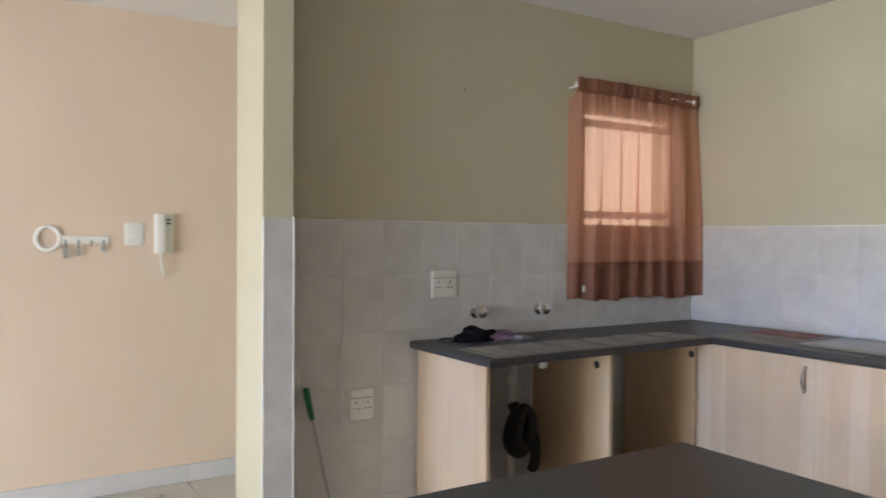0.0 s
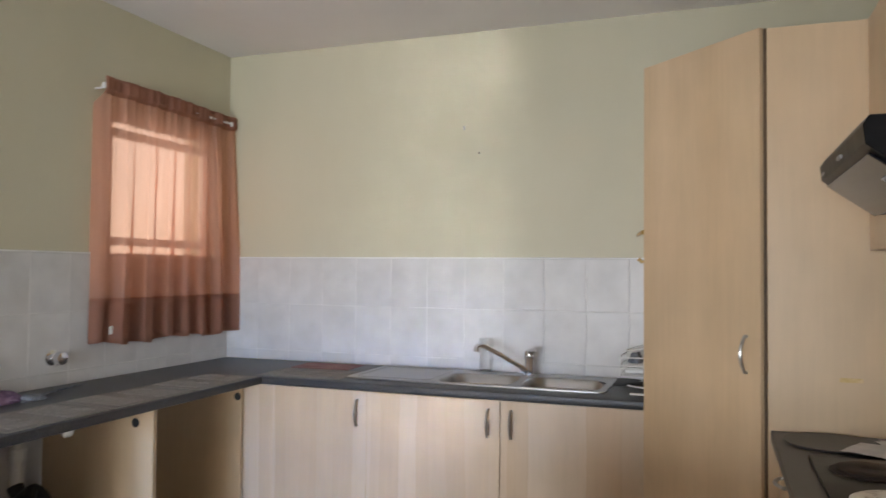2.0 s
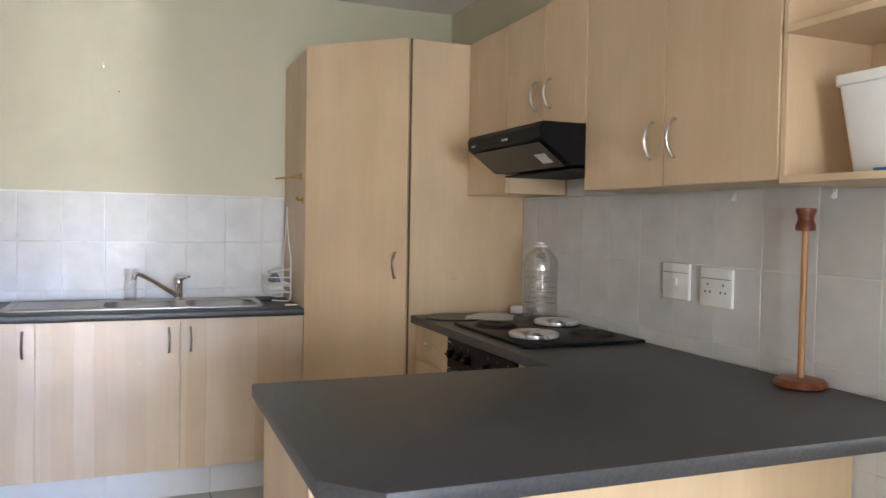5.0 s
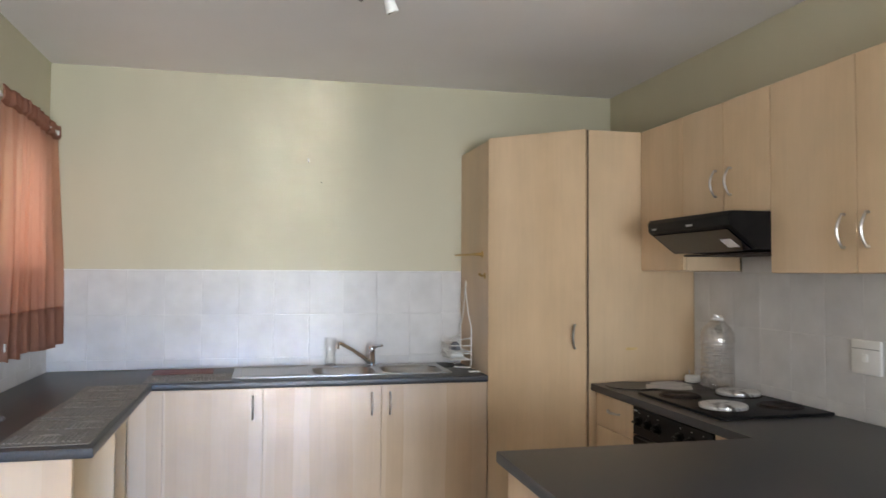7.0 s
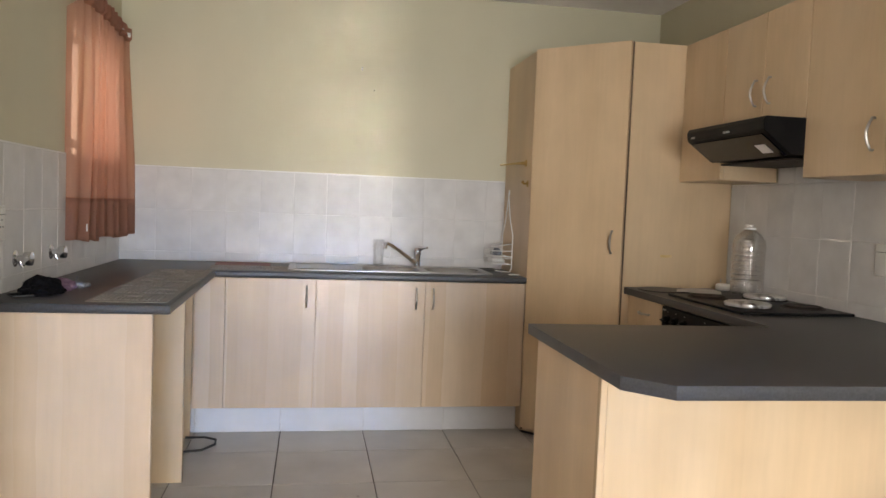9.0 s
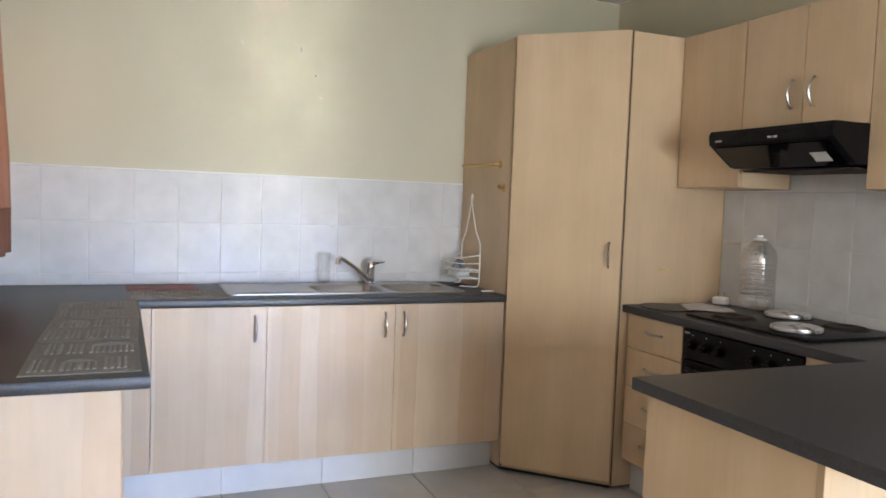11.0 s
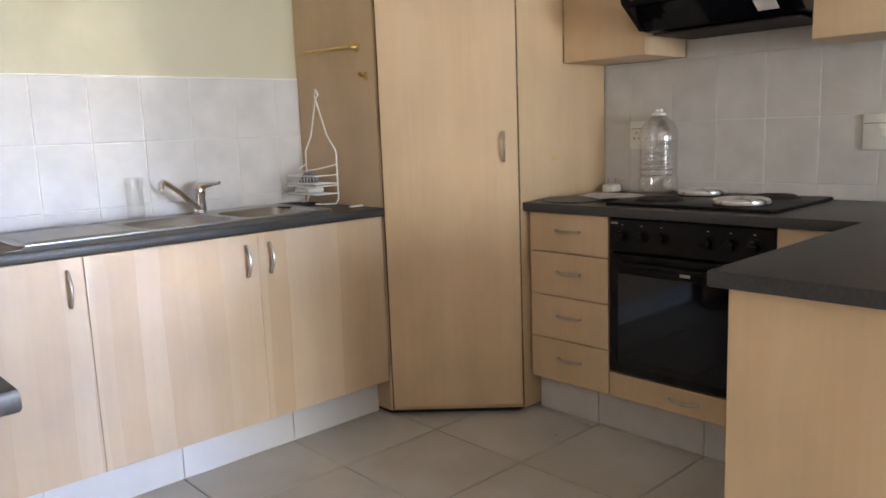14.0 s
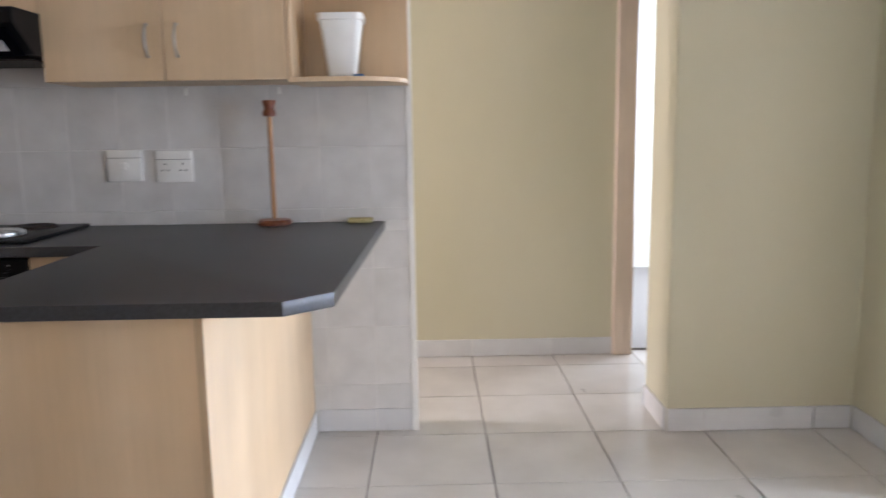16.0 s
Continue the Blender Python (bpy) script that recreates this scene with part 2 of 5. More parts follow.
OUTSIDE = mixed(material("outside_ground", (0.35, 0.33, 0.28), 0.9), (0.68, 0.66, 0.61), (0.80, 0.78, 0.73), (0.8, 0.8, 0.8))


def glass(name, colour, rough, ior):
    m = material(name, colour, rough)
    b = m.node_tree.nodes["Principled BSDF"]
    b.inputs["Transmission Weight"].default_value = 1
    b.inputs["IOR"].default_value = ior
    return m


def thin_clear(name, tint, gloss, rough):
    """A thin clear wall: it lets light straight through and shines more at a slant."""
    m = bpy.data.materials.new(name)
    m.use_nodes = True
    nt = m.node_tree
    nt.nodes.remove(nt.nodes["Principled BSDF"])
    see, shine, mix = nt.nodes.new("ShaderNodeBsdfTransparent"), nt.nodes.new("ShaderNodeBsdfGlossy"), nt.nodes.new("ShaderNodeMixShader")
    lw, mr = nt.nodes.new("ShaderNodeLayerWeight"), nt.nodes.new("ShaderNodeMapRange")
    see.inputs[0].default_value = (*tint, 1)
    shine.inputs["Roughness"].default_value = rough
    lw.inputs[0].default_value = 0.35
    mr.inputs["To Min"].default_value, mr.inputs["To Max"].default_value = gloss
    nt.links.new(lw.outputs["Facing"], mr.inputs[0])
    nt.links.new(mr.outputs[0], mix.inputs[0])
    nt.links.new(see.outputs[0], mix.inputs[1])
    nt.links.new(shine.outputs[0], mix.inputs[2])
    nt.links.new(mix.outputs[0], nt.nodes["Material Output"].inputs[0])
    return m


GLASS = glass("clear_glass", (0.97, 0.98, 0.97), 0.02, 1.45)
TUMBLER = thin_clear("tumbler_glass", (0.975, 0.98, 0.978), (0.05, 0.6), 0.05)
PET = thin_clear("clear_pet", (0.985, 0.985, 0.985), (0.22, 0.72), 0.11)


def sheer(name, colour, clear):
    m = bpy.data.materials.new(name)
    m.use_nodes = True
    nt = m.node_tree
    nt.nodes.remove(nt.nodes["Principled BSDF"])
    dif, tra, see = (nt.nodes.new("ShaderNodeBsdf" + k) for k in ("Diffuse", "Translucent", "Transparent"))
    a, b = nt.nodes.new("ShaderNodeMixShader"), nt.nodes.new("ShaderNodeMixShader")
    tc, nz = nt.nodes.new("ShaderNodeTexCoord"), nt.nodes.new("ShaderNodeTexNoise")
    nz.inputs["Scale"].default_value = 500
    mr = nt.nodes.new("ShaderNodeMapRange")
    mr.inputs["To Min"].default_value, mr.inputs["To Max"].default_value = clear - 0.1, clear + 0.1
    nt.links.new(tc.outputs["Object"], nz.inputs["Vector"])
    nt.links.new(nz.outputs[0], mr.inputs[0])
    dif.inputs[0].default_value = tra.inputs[0].default_value = (*colour, 1)
    see.inputs[0].default_value = (1, 0.66, 0.48, 1)
    a.inputs[0].default_value = 0.55
    nt.links.new(dif.outputs[0], a.inputs[1])
    nt.links.new(tra.outputs[0], a.inputs[2])
    nt.links.new(mr.outputs[0], b.inputs[0])
    nt.links.new(a.outputs[0], b.inputs[1])
    nt.links.new(see.outputs[0], b.inputs[2])
    nt.links.new(b.outputs[0], nt.nodes["Material Output"].inputs[0])
    return m


CURTAIN = sheer("terracotta_voile", (0.80, 0.52, 0.41), 0.42)
CURTAIN_HEM = sheer("terracotta_doubled_voile", (0.52, 0.29, 0.21), 0.15)

# ---------------------------------------------------------------- mesh tools


def box(x0, x1, y0, y1, z0, z1, bevel=0.0, bm=None, segments=1):
    b = bmesh.new()
    bmesh.ops.create_cube(b, size=1)
    bmesh.ops.scale(b, vec=(abs(x1 - x0), abs(y1 - y0), abs(z1 - z0)), verts=b.verts)
    bmesh.ops.translate(b, vec=((x0 + x1) / 2, (y0 + y1) / 2, (z0 + z1) / 2), verts=b.verts)
    if bevel:
        bmesh.ops.bevel(b, geom=b.edges[:], offset=bevel, segments=segments, affect="EDGES", profile=0.5)
    return joined(bm, b)


def joined(bm, b):
    if bm is None:
        return b
    data = bpy.data.meshes.new("tmp")
    b.to_mesh(data)
    b.free()
    bm.from_mesh(data)
    bpy.data.meshes.remove(data)
    return bm


def prism(poly, z0, z1, bevel=0.0, bm=None, segments=2):
    b = bmesh.new()
    f = b.faces.new([b.verts.new((x, y, z0)) for x, y in poly])
    r = bmesh.ops.extrude_face_region(b, geom=[f])
    bmesh.ops.translate(b, vec=(0, 0, z1 - z0), verts=[v for v in r["geom"] if isinstance(v, bmesh.types.BMVert)])
    bmesh.ops.recalc_face_normals(b, faces=b.faces[:])
    if bevel:
        flat = [e for e in b.edges if abs(e.verts[0].co.z - e.verts[1].co.z) < 1e-6]
        bmesh.ops.bevel(b, geom=flat, offset=bevel, segments=segments, affect="EDGES", profile=0.5)
    return joined(bm, b)


def tube(pts, r, n=8, bm=None):
    b = bmesh.new()
    pts = [Vector(p) for p in pts]
    rings = []
    side = None
    for i, p in enumerate(pts):
        d = (pts[min(i + 1, len(pts) - 1)] - pts[max(i - 1, 0)]).normalized()
        if side is None:
            side = d.orthogonal().normalized()
        side = (side - d * side.dot(d)).normalized()
        up = d.cross(side)
        rr = r[i] if isinstance(r, (list, tuple)) else r
        rings.append([b.verts.new(p + (side * math.cos(2 * math.pi * k / n) + up * math.sin(2 * math.pi * k / n)) * rr) for k in range(n)])
    for a, c in zip(rings, rings[1:]):
        for k in range(n):
            b.faces.new((a[k], a[(k + 1) % n], c[(k + 1) % n], c[k]))
    b.faces.new(rings[0][::-1])
    b.faces.new(rings[-1])
    bmesh.ops.recalc_face_normals(b, faces=b.faces[:])
    return joined(bm, b)


def lathe(profile, centre, n=28, bm=None):
    """profile: (radius, z) from bottom to top; turned about a vertical axis through centre."""
    b = bmesh.new()
    cx, cy, cz = centre
    rings = []
    for r, z in profile:
        rings.append([b.verts.new((cx + r * math.cos(2 * math.pi * k / n), cy + r * math.sin(2 * math.pi * k / n), cz + z)) for k in range(n)])
    for a, c in zip(rings, rings[1:]):
        for k in range(n):
            b.faces.new((a[k], a[(k + 1) % n], c[(k + 1) % n], c[k]))
    b.faces.new(rings[0][::-1])
    b.faces.new(rings[-1])
    bmesh.ops.recalc_face_normals(b, faces=b.faces[:])
    return joined(bm, b)


def arc(a, b, bulge, n=9):
    """Points of a bow from a to b that swells by the vector bulge."""
    a, b, bulge = Vector(a), Vector(b), Vector(bulge)
    return [a.lerp(b, i / (n - 1)) + bulge * math.sin(math.pi * i / (n - 1)) for i in range(n)]


def mesh_of(name, bm, mat, smooth=False):
    data = bpy.data.meshes.new(name)
    bm.to_mesh(data)
    bm.free()
    data.materials.append(mat)
    if smooth:
        data.shade_smooth()
        data.set_sharp_from_angle(angle=radians(38))
    return data


def base_of(ob):
    p = Vector((0, 0, 0))
    while ob is not None:
        p = p + ob.location
        ob = ob.parent
    return p


def part(name, bm, mat, parent, label="", smooth=True):
    bmesh.ops.translate(bm, vec=-base_of(parent), verts=bm.verts)
    ob = new(name, mesh_of(name, bm, mat, smooth))
    ob.parent = parent
    return tagged(ob, label) if label else ob


def thing(name, x, y, z, label, category, group=""):
    ob = new(name)
    ob.empty_display_size = 0.1
    ob.location = (x, y, z)
    return tagged(ob, label, category, group)


def solid(name, bm, mat, label, category, group="", smooth=True):
    """A thing of one mesh, with its origin at the middle of its base."""
    lo = Vector([min(v.co[i] for v in bm.verts) for i in range(3)])
    hi = Vector([max(v.co[i] for v in bm.verts) for i in range(3)])
    base = Vector(((lo.x + hi.x) / 2, (lo.y + hi.y) / 2, lo.z))
    bmesh.ops.translate(bm, vec=-base, verts=bm.verts)
    ob = new(name, mesh_of(name, bm, mat, smooth))
    ob.location = base
    return tagged(ob, label, category, group)


def structure(name, bm, mat, label="", category="wall"):
    ob = new(name, mesh_of(name, bm, mat))
    return tagged(ob, label, category, kind="structure")


def bow_handle(a, b, out, parent, r=0.0045):
    """A bow handle from a to b on a front that faces out."""
    a, b, out = Vector(a), Vector(b), Vector(out)
    pts = [a, a + out * 0.35] + [p + out * 0.35 for p in arc(a, b, out * 0.65, 11)][1:-1] + [b + out * 0.35, b]
    rs = [r * 1.25, r * 1.2] + [r * (1 + 0.35 * math.sin(math.pi * i / 10)) for i in range(1, 10)] + [r * 1.2, r * 1.25]
    return part("handle", tube(pts, rs, 8), NICKEL, parent, "satin nickel bow handle")


# ---------------------------------------------------------------- setting
H = 2.59
W = 3.336
WN = 0.2  # thickness of the outer walls

floor_base = box(-1.5, 7.2, -8.5, -2.0, -0.12, -0.006)
box(-0.2, 7.2, -2.0, 0.2, -0.12, -0.006, bm=floor_base)
FLOOR = structure("floor", floor_base, FLOOR_GROUT, "beige glazed floor tiles with dark grout", "floor")
bm = box(-1.5, 7.2, -8.5, -2.0, H, H + 0.15)
box(-0.2, 7.2, -2.0, 0.2, H, H + 0.15, bm=bm)
structure("ceiling", bm, CEILING, "off-white painted flat ceiling", "ceiling")
outside = box(-80, 80, -80, 80, -0.5, -0.3)
structure("ground", outside, OUTSIDE, "paved ground outside the house", "ground")

bm = box(-WN, 3.58, 0, WN, 0, H)
# wall left open at the unseen passage end for the added fill lamp
box(4.22, 4.64, 0, WN, 0, H, bm=bm)
box(3.58, 4.22, 0, WN, 0, 0.9, bm=bm)
box(3.58, 4.22, 0, WN, 2.1, H, bm=bm)
NORTH = structure("wall_north", bm, PAINT, "cream painted wall with a tiled splashback")
# window wall with its opening
WY0, WY1, WZ0, WZ1 = -0.90, -0.135, 1.08, 2.12
bm = box(-0.115, 0, -2.738, WY0, 0, H)
box(-WN, 0, WY1, 0, 0, H, bm=bm)
box(-WN, 0, WY0, WY1, 0, WZ0, bm=bm)
box(-WN, 0, WY0, WY1, WZ1, H, bm=bm)
WEST = structure("wall_west", bm, PAINT, "cream painted wall with tiles below and a curtained window")
NIB = structure("wall_nib", box(0.0, 0.22, -2.738, -2.616, 0, H), PAINT, "short cream wall nib with tiled end")
structure("wall_entrance", box(-1.5, -1.28, -8.5, -2.0, 0, H), WARM_LIGHT_PAINT, "cream entrance wall, its peach tint standing in for warm light")
structure("wall_entrance_end", box(-1.28, -0.115, -2.2, -2.0, 0, H), PAINT, "plain cream wall closing the entrance")
EAST = structure("wall_east", box(W, W + 0.12, -3.29, 0, 0, H), PAINT, "cream painted wall with a tiled splashback")
structure("wall_hall_far", box(4.38, 4.5, -4.368, 0, 0, H), PAINT, "cream painted wall of the passage")
bm = box(3.258, 3.57, -5.12, -4.335, 0, H)
structure("wall_hall_pier", bm, PAINT, "cream painted wall beside the passage")
structure("wall_passage_end", box(3.57, 4.5, -6.6, -6.4, 0, H), PAINT, "plain cream wall closing the passage")
structure("wall_passage_side", box(3.37, 3.57, -6.4, -5.34, 0, H), PAINT, "plain cream wall closing the passage")
bm = box(4.38, 4.5, -6.4, -5.30, 0, H)
box(4.38, 4.5, -5.30, -4.368, 2.08, H, bm=bm)
structure("wall_bedroom", bm, PAINT, "cream wall above and beside a doorway")
# bedroom beyond the doorway
bm = box(4.5, 7.2, -3.6, -3.4, 0, H)
box(7.0, 7.2, -6.6, -3.6, 0, H, bm=bm)
box(4.5, 7.0, -6.6, -6.4, 0, 0.85, bm=bm)
box(4.5, 7.0, -6.6, -6.4, 2.15, H, bm=bm)
box(4.5, 4.85, -6.6, -6.4, 0.85, 2.15, bm=bm)
box(6.35, 7.0, -6.6, -6.4, 0.85, 2.15, bm=bm)
structure("wall_bedroom_far", bm, WHITE_PAINT, "pale walls of the room beyond the passage")
structure("floor_bedroom", box(4.44, 7.0, -6.4, -3.6, 0.0, 0.012), CARPET, "grey carpet in the room beyond", "floor")
# unseen living room end; its glazed sliding door is supplied to let daylight in
# the nook wall's unseen length is set to keep daylight off the pier
structure("wall_nook", box(2.55, 3.258, -5.32, -5.12, 0, H), PAINT, "short cream wall closing the nook")
# unseen walls in peach, to warm the light bounced into the kitchen
structure("wall_living_side", box(2.75, 2.95, -8.3, -5.32, 0, H), WARM_LIGHT_PAINT, "unseen wall closing the living room, peach to warm the bounce")
SX0, SX1, SZ1 = 0.7, 2.72, 2.15
bm = box(-1.28, SX0, -8.5, -8.3, 0, H)
box(SX1, 2.95, -8.5, -8.3, 0, H, bm=bm)
box(SX0, SX1, -8.5, -8.3, SZ1, H, bm=bm)
structure("wall_south", bm, WARM_LIGHT_PAINT, "unseen peach wall with a glazed sliding door, warming the bounce")


def glazed(name, axis, at, a0, a1, z0, z1, bars, rails, mat, label):
    """A framed opening in the wall at x or y = at; bars: upright places, rails: heights."""
    d = 0.05
    t = thing(name, *((at, (a0 + a1) / 2, z0) if axis == "x" else ((a0 + a1) / 2, at, z0)), label, "window")
    t["kind"] = "structure"

    def put(n, u0, u1, w0, w1, depth, m):
        if axis == "x":
            b = box(at - depth / 2, at + depth / 2, u0, u1, w0, w1, 0.003 if depth > 0.01 else 0)
        else:
            b = box(u0, u1, at - depth / 2, at + depth / 2, w0, w1, 0.003 if depth > 0.01 else 0)
        return part(n, b, m, t)

    w = 0.05
    put("window_frame", a0, a0 + w, z0, z1, d, mat)
    put("window_frame", a1 - w, a1, z0, z1, d, mat)
    put("window_frame", a0 + w, a1 - w, z0, z0 + w, d, mat)
    put("window_frame", a0 + w, a1 - w, z1 - w, z1, d, mat)
    for u in bars:
        put("mullion", u - 0.025, u + 0.025, z0 + w, z1 - w, d * 0.9, mat)
    for z in rails:
        put("transom", a0 + w, a1 - w, z - 0.02, z + 0.02, d * 0.8, mat)
    p = put("pane", a0 + w, a1 - w, z0 + w, z1 - w, 0.006, GLASS)
    p.visible_shadow = False
    return t


glazed("window_1", "x", -0.045, WY0, WY1, WZ0, WZ1, (), (1.515, 2.02), WHITE_PAINT, "white framed kitchen window behind a voile curtain")
# unseen window, added to give the passage fill lamp an opening
glazed("window_3", "y", 0.1, 3.58, 4.22, 0.9, 2.1, (), (), WHITE_PAINT, "white framed window at the end of the passage")
glazed("window_2", "y", -6.5, 4.85, 6.35, 0.85, 2.15, (5.6,), (), WHITE_PAINT, "white framed window of the room beyond")
glazed("door_1", "y", -8.4, SX0, SX1, 0.0, SZ1, (1.7,), (), WHITE_PAINT, "unseen white framed glazed sliding door letting in daylight")

# door frame of the passage, seen at an angle
jamb = thing("door_2", 4.38, -4.42, 0, "pale timber door frame with a steel strike plate", "door frame")
jamb["kind"] = "structure"
part("jamb", box(4.35, 4.5, -4.478, -4.371, 0, 2.04, 0.004), JAMB_WOOD, jamb)
part("jamb", box(4.35, 4.5, -5.297, -5.22, 0, 2.04, 0.004), JAMB_WOOD, jamb)
part("head", box(4.35, 4.5, -5.297, -4.371, 2.04, 2.078, 0.003), JAMB_WOOD, jamb)
part("strike_plate", box(4.37, 4.395, -4.482, -4.4785, 0.98, 1.14), NICKEL, jamb, "steel strike plate")

# ---------------------------------------------------------------- worktops
CT, CU = 0.9, 0.865


def offset(poly, d):
    """The outline moved inwards by d; poly runs anticlockwise or clockwise."""
    area = sum(x0 * y1 - x1 * y0 for (x0, y0), (x1, y1) in zip(poly, poly[1:] + poly[:1]))
    s = 1 if area > 0 else -1
    out = []
    for i in range(len(poly)):
        p, q, r = (Vector(poly[k % len(poly)]) for k in (i - 1, i, i + 1))
        n1 = Vector((-(q - p).y, (q - p).x)).normalized() * s
        n2 = Vector((-(r - q).y, (r - q).x)).normalized() * s
        m = n1 + n2
        out.append(tuple(q + m * (d / max(0.2, m.dot(n1)))))
    return out


def plate(outer, holes, z0, z1, rnd=0.008):
    """A slab with rounded upper and lower edges and holes through it."""
    b = bmesh.new()
    steps = [(rnd, z0), (rnd * 0.3, z0 + rnd * 0.3), (0, z0 + rnd), (0, z1 - rnd), (rnd * 0.3, z1 - rnd * 0.3), (rnd, z1)]
    rings = [[b.verts.new((x, y, z)) for x, y in offset(outer, d)] for d, z in steps]
    walls = [[[b.verts.new((x, y, z)) for x, y in h] for z in (z0, z1)] for h in holes]
    for strip in [rings] + walls:
        for u, v in zip(strip, strip[1:]):
            for k in range(len(u)):
                b.faces.new((u[k], u[(k + 1) % len(u)], v[(k + 1) % len(u)], v[k]))
    for i in (0, -1):
        edges = []
        for loop in [rings[i]] + [w[i] for w in walls]:
            edges += [b.edges.get((loop[k], loop[(k + 1) % len(loop)])) for k in range(len(loop))]
        bmesh.ops.triangle_fill(b, edges=edges, use_beauty=True)
    bmesh.ops.recalc_face_normals(b, faces=b.faces[:])
    return b


def rounded(x0, x1, y0, y1, r, n=6):
    pts = []
    for cx, cy, a in ((x1 - r, y1 - r, 0), (x0 + r, y1 - r, 90), (x0 + r, y0 + r, 180), (x1 - r, y0 + r, 270)):
        for i in range(n + 1):
            q = radians(a + 90 * i / n)
            pts.append((cx + r * math.cos(q), cy + r * math.sin(q)))
    return pts


def worktop(name, poly, holes, label, rnd=0.008):
    return solid(name, plate(poly, holes, CU, CT, rnd), WORKTOP, label, "worktop")


worktop("worktop", [(0.008, -0.008), (0.008, -1.963), (0.648, -1.963), (0.632, -0.60), (2.333, -0.60), (2.333, -0.008)], [rounded(1.03, 2.14, -0.465, -0.07, 0.02, 3)], "dark slate-grey laminate worktop with rounded front edge over the sink cabinets")
worktop("worktop", [(2.747, -0.988), (2.747, -2.268), (1.853, -2.268), (1.851, -3.045), (1.943, -3.145), (3.328, -3.175), (3.328, -0.988)], [], "dark slate-grey laminate worktop running out into a peninsula", 0.003)

# ---------------------------------------------------------------- base units
FRONT = -0.58


def base_unit(x0, x1, doors, label):
    """A sink-wall cabinet; doors: (x0, x1, handle x)."""
    t = thing("base_cabinet", (x0 + x1) / 2, -0.3, 0.15, label, "cabinet", "cabinets under the sink worktop")
    part("body", box(x0 + 0.002, x1 - 0.002, FRONT + 0.02, -0.01, 0.155, CU - 0.002, 0.001), LIT_MAPLE, t)
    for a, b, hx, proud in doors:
        d = part("door", box(a + 0.0002, b - 0.0002, FRONT - proud, FRONT + 0.0175, 0.157, 0.862, 0.001), LIT_MAPLE, t)
        bow_handle((hx, FRONT - proud, 0.822), (hx, FRONT - proud, 0.712), (0, -0.03, 0), d)
    return t


base_unit(0.682, 1.158, [(0.682, 1.1575, 1.108, 0.002)], "pale maple laminate base cabinet with one door")
base_unit(1.158, 2.33, [(1.158, 1.7548, 1.706, 0.0045), (1.7565, 2.33, 1.802, 0.001)], "pale maple laminate double-door cabinet under the sink")
solid("filler_panel", box(0.52, 0.68, FRONT + 0.004, FRONT + 0.02, 0.155, 0.862, 0.001), LIT_MAPLE, "pale maple corner filler panel beside the open appliance bay", "panel")
solid("side_panel", box(0.04, 0.518, FRONT - 0.012, FRONT + 0.004, 0.0, 0.862, 0.001), MAPLE, "pale maple cabinet side closing the open bay", "panel")
# appliance bays under the window worktop
for y0, y1, lab in ((-1.932, -1.915, "pale maple end panel standing under the worktop"), (-1.245, -1.229, "pale maple divider between two open appliance bays")):
    t = thing("end_panel", 0.3, y0, 0, lab, "panel")
    # outer panel takes the daylight-paled copy, the shaded divider the plain maple
    part("board", box(0.03, 0.582, y0, y1, 0, 0.862, 0.0012), LIT_MAPLE if "end" in lab else MAPLE, t)
    part("edging", box(0.583, 0.5845, y0, y1, 0, 0.862), MAPLE_EDGE, t)
for y, z in ((-0.5935, 0.80), (-1.2465, 0.80)):
    b = lathe([(0.016, 0), (0.018, 0.002), (0.012, 0.003)], (0, 0, 0), 16)
    bmesh.ops.rotate(b, matrix=Matrix.Rotation(radians(90), 3, "X"), verts=b.verts)
    bmesh.ops.translate(b, vec=(0.50, y, z), verts=b.verts)
    solid("cable_grommet", b, DARK, "small black cable grommet in a cabinet side", "grommet")

# plinth of the sink run and of the hob run
PL1 = structure("plinth_1", box(0.50, 2.33, -0.492, -0.47, 0, 0.153), GROUT, "white tiled plinth under the sink cabinets", "plinth")
PL2 = structure("plinth_2", box(2.845, 2.867, -2.27, -0.99, 0, 0.153), GROUT, "white tiled plinth under the drawers and oven", "plinth")

# corner larder
t = thing("corner_larder", 2.8, -0.5, 0, "tall pale maple corner larder with a diagonal door", "cabinet")
poly = [(2.335, -0.004), (2.335, -0.575), (2.352, -0.588), (2.728, -0.962), (2.74, -0.985), (3.326, -0.985), (3.326, -0.004)]
part("body", prism(poly, 0.02, 2.172, 0.0012, segments=1), MAPLE, t)
part("base", prism([(2.35, -0.01), (2.35, -0.56), (2.74, -0.95), (3.3, -0.95), (3.3, -0.01)], 0, 0.02), DARK, t)
dv = (Vector((2.738, -0.985, 0)) - Vector((2.338, -0.592, 0))).normalized()
nv = Vector((dv.y, -dv.x, 0))
b = box(0.004, 0.552, -0.0005, 0.018, 0.046, 2.175, 0.0015)
a0 = Vector((2.338, -0.592, 0)) + nv * 0.002
ry = Matrix(((dv.x, nv.x, 0), (dv.y, nv.y, 0), (0, 0, 1)))
bmesh.ops.transform(b, matrix=Matrix.Translation(a0) @ ry.to_4x4(), verts=b.verts)
bmesh.ops.recalc_face_normals(b, faces=b.faces[:])
door = part("door", b, MAPLE, t)
hp = a0 + dv * 0.497 + nv * 0.018
bow_handle((hp.x, hp.y, 1.188), (hp.x, hp.y, 1.073), nv * 0.03, door)
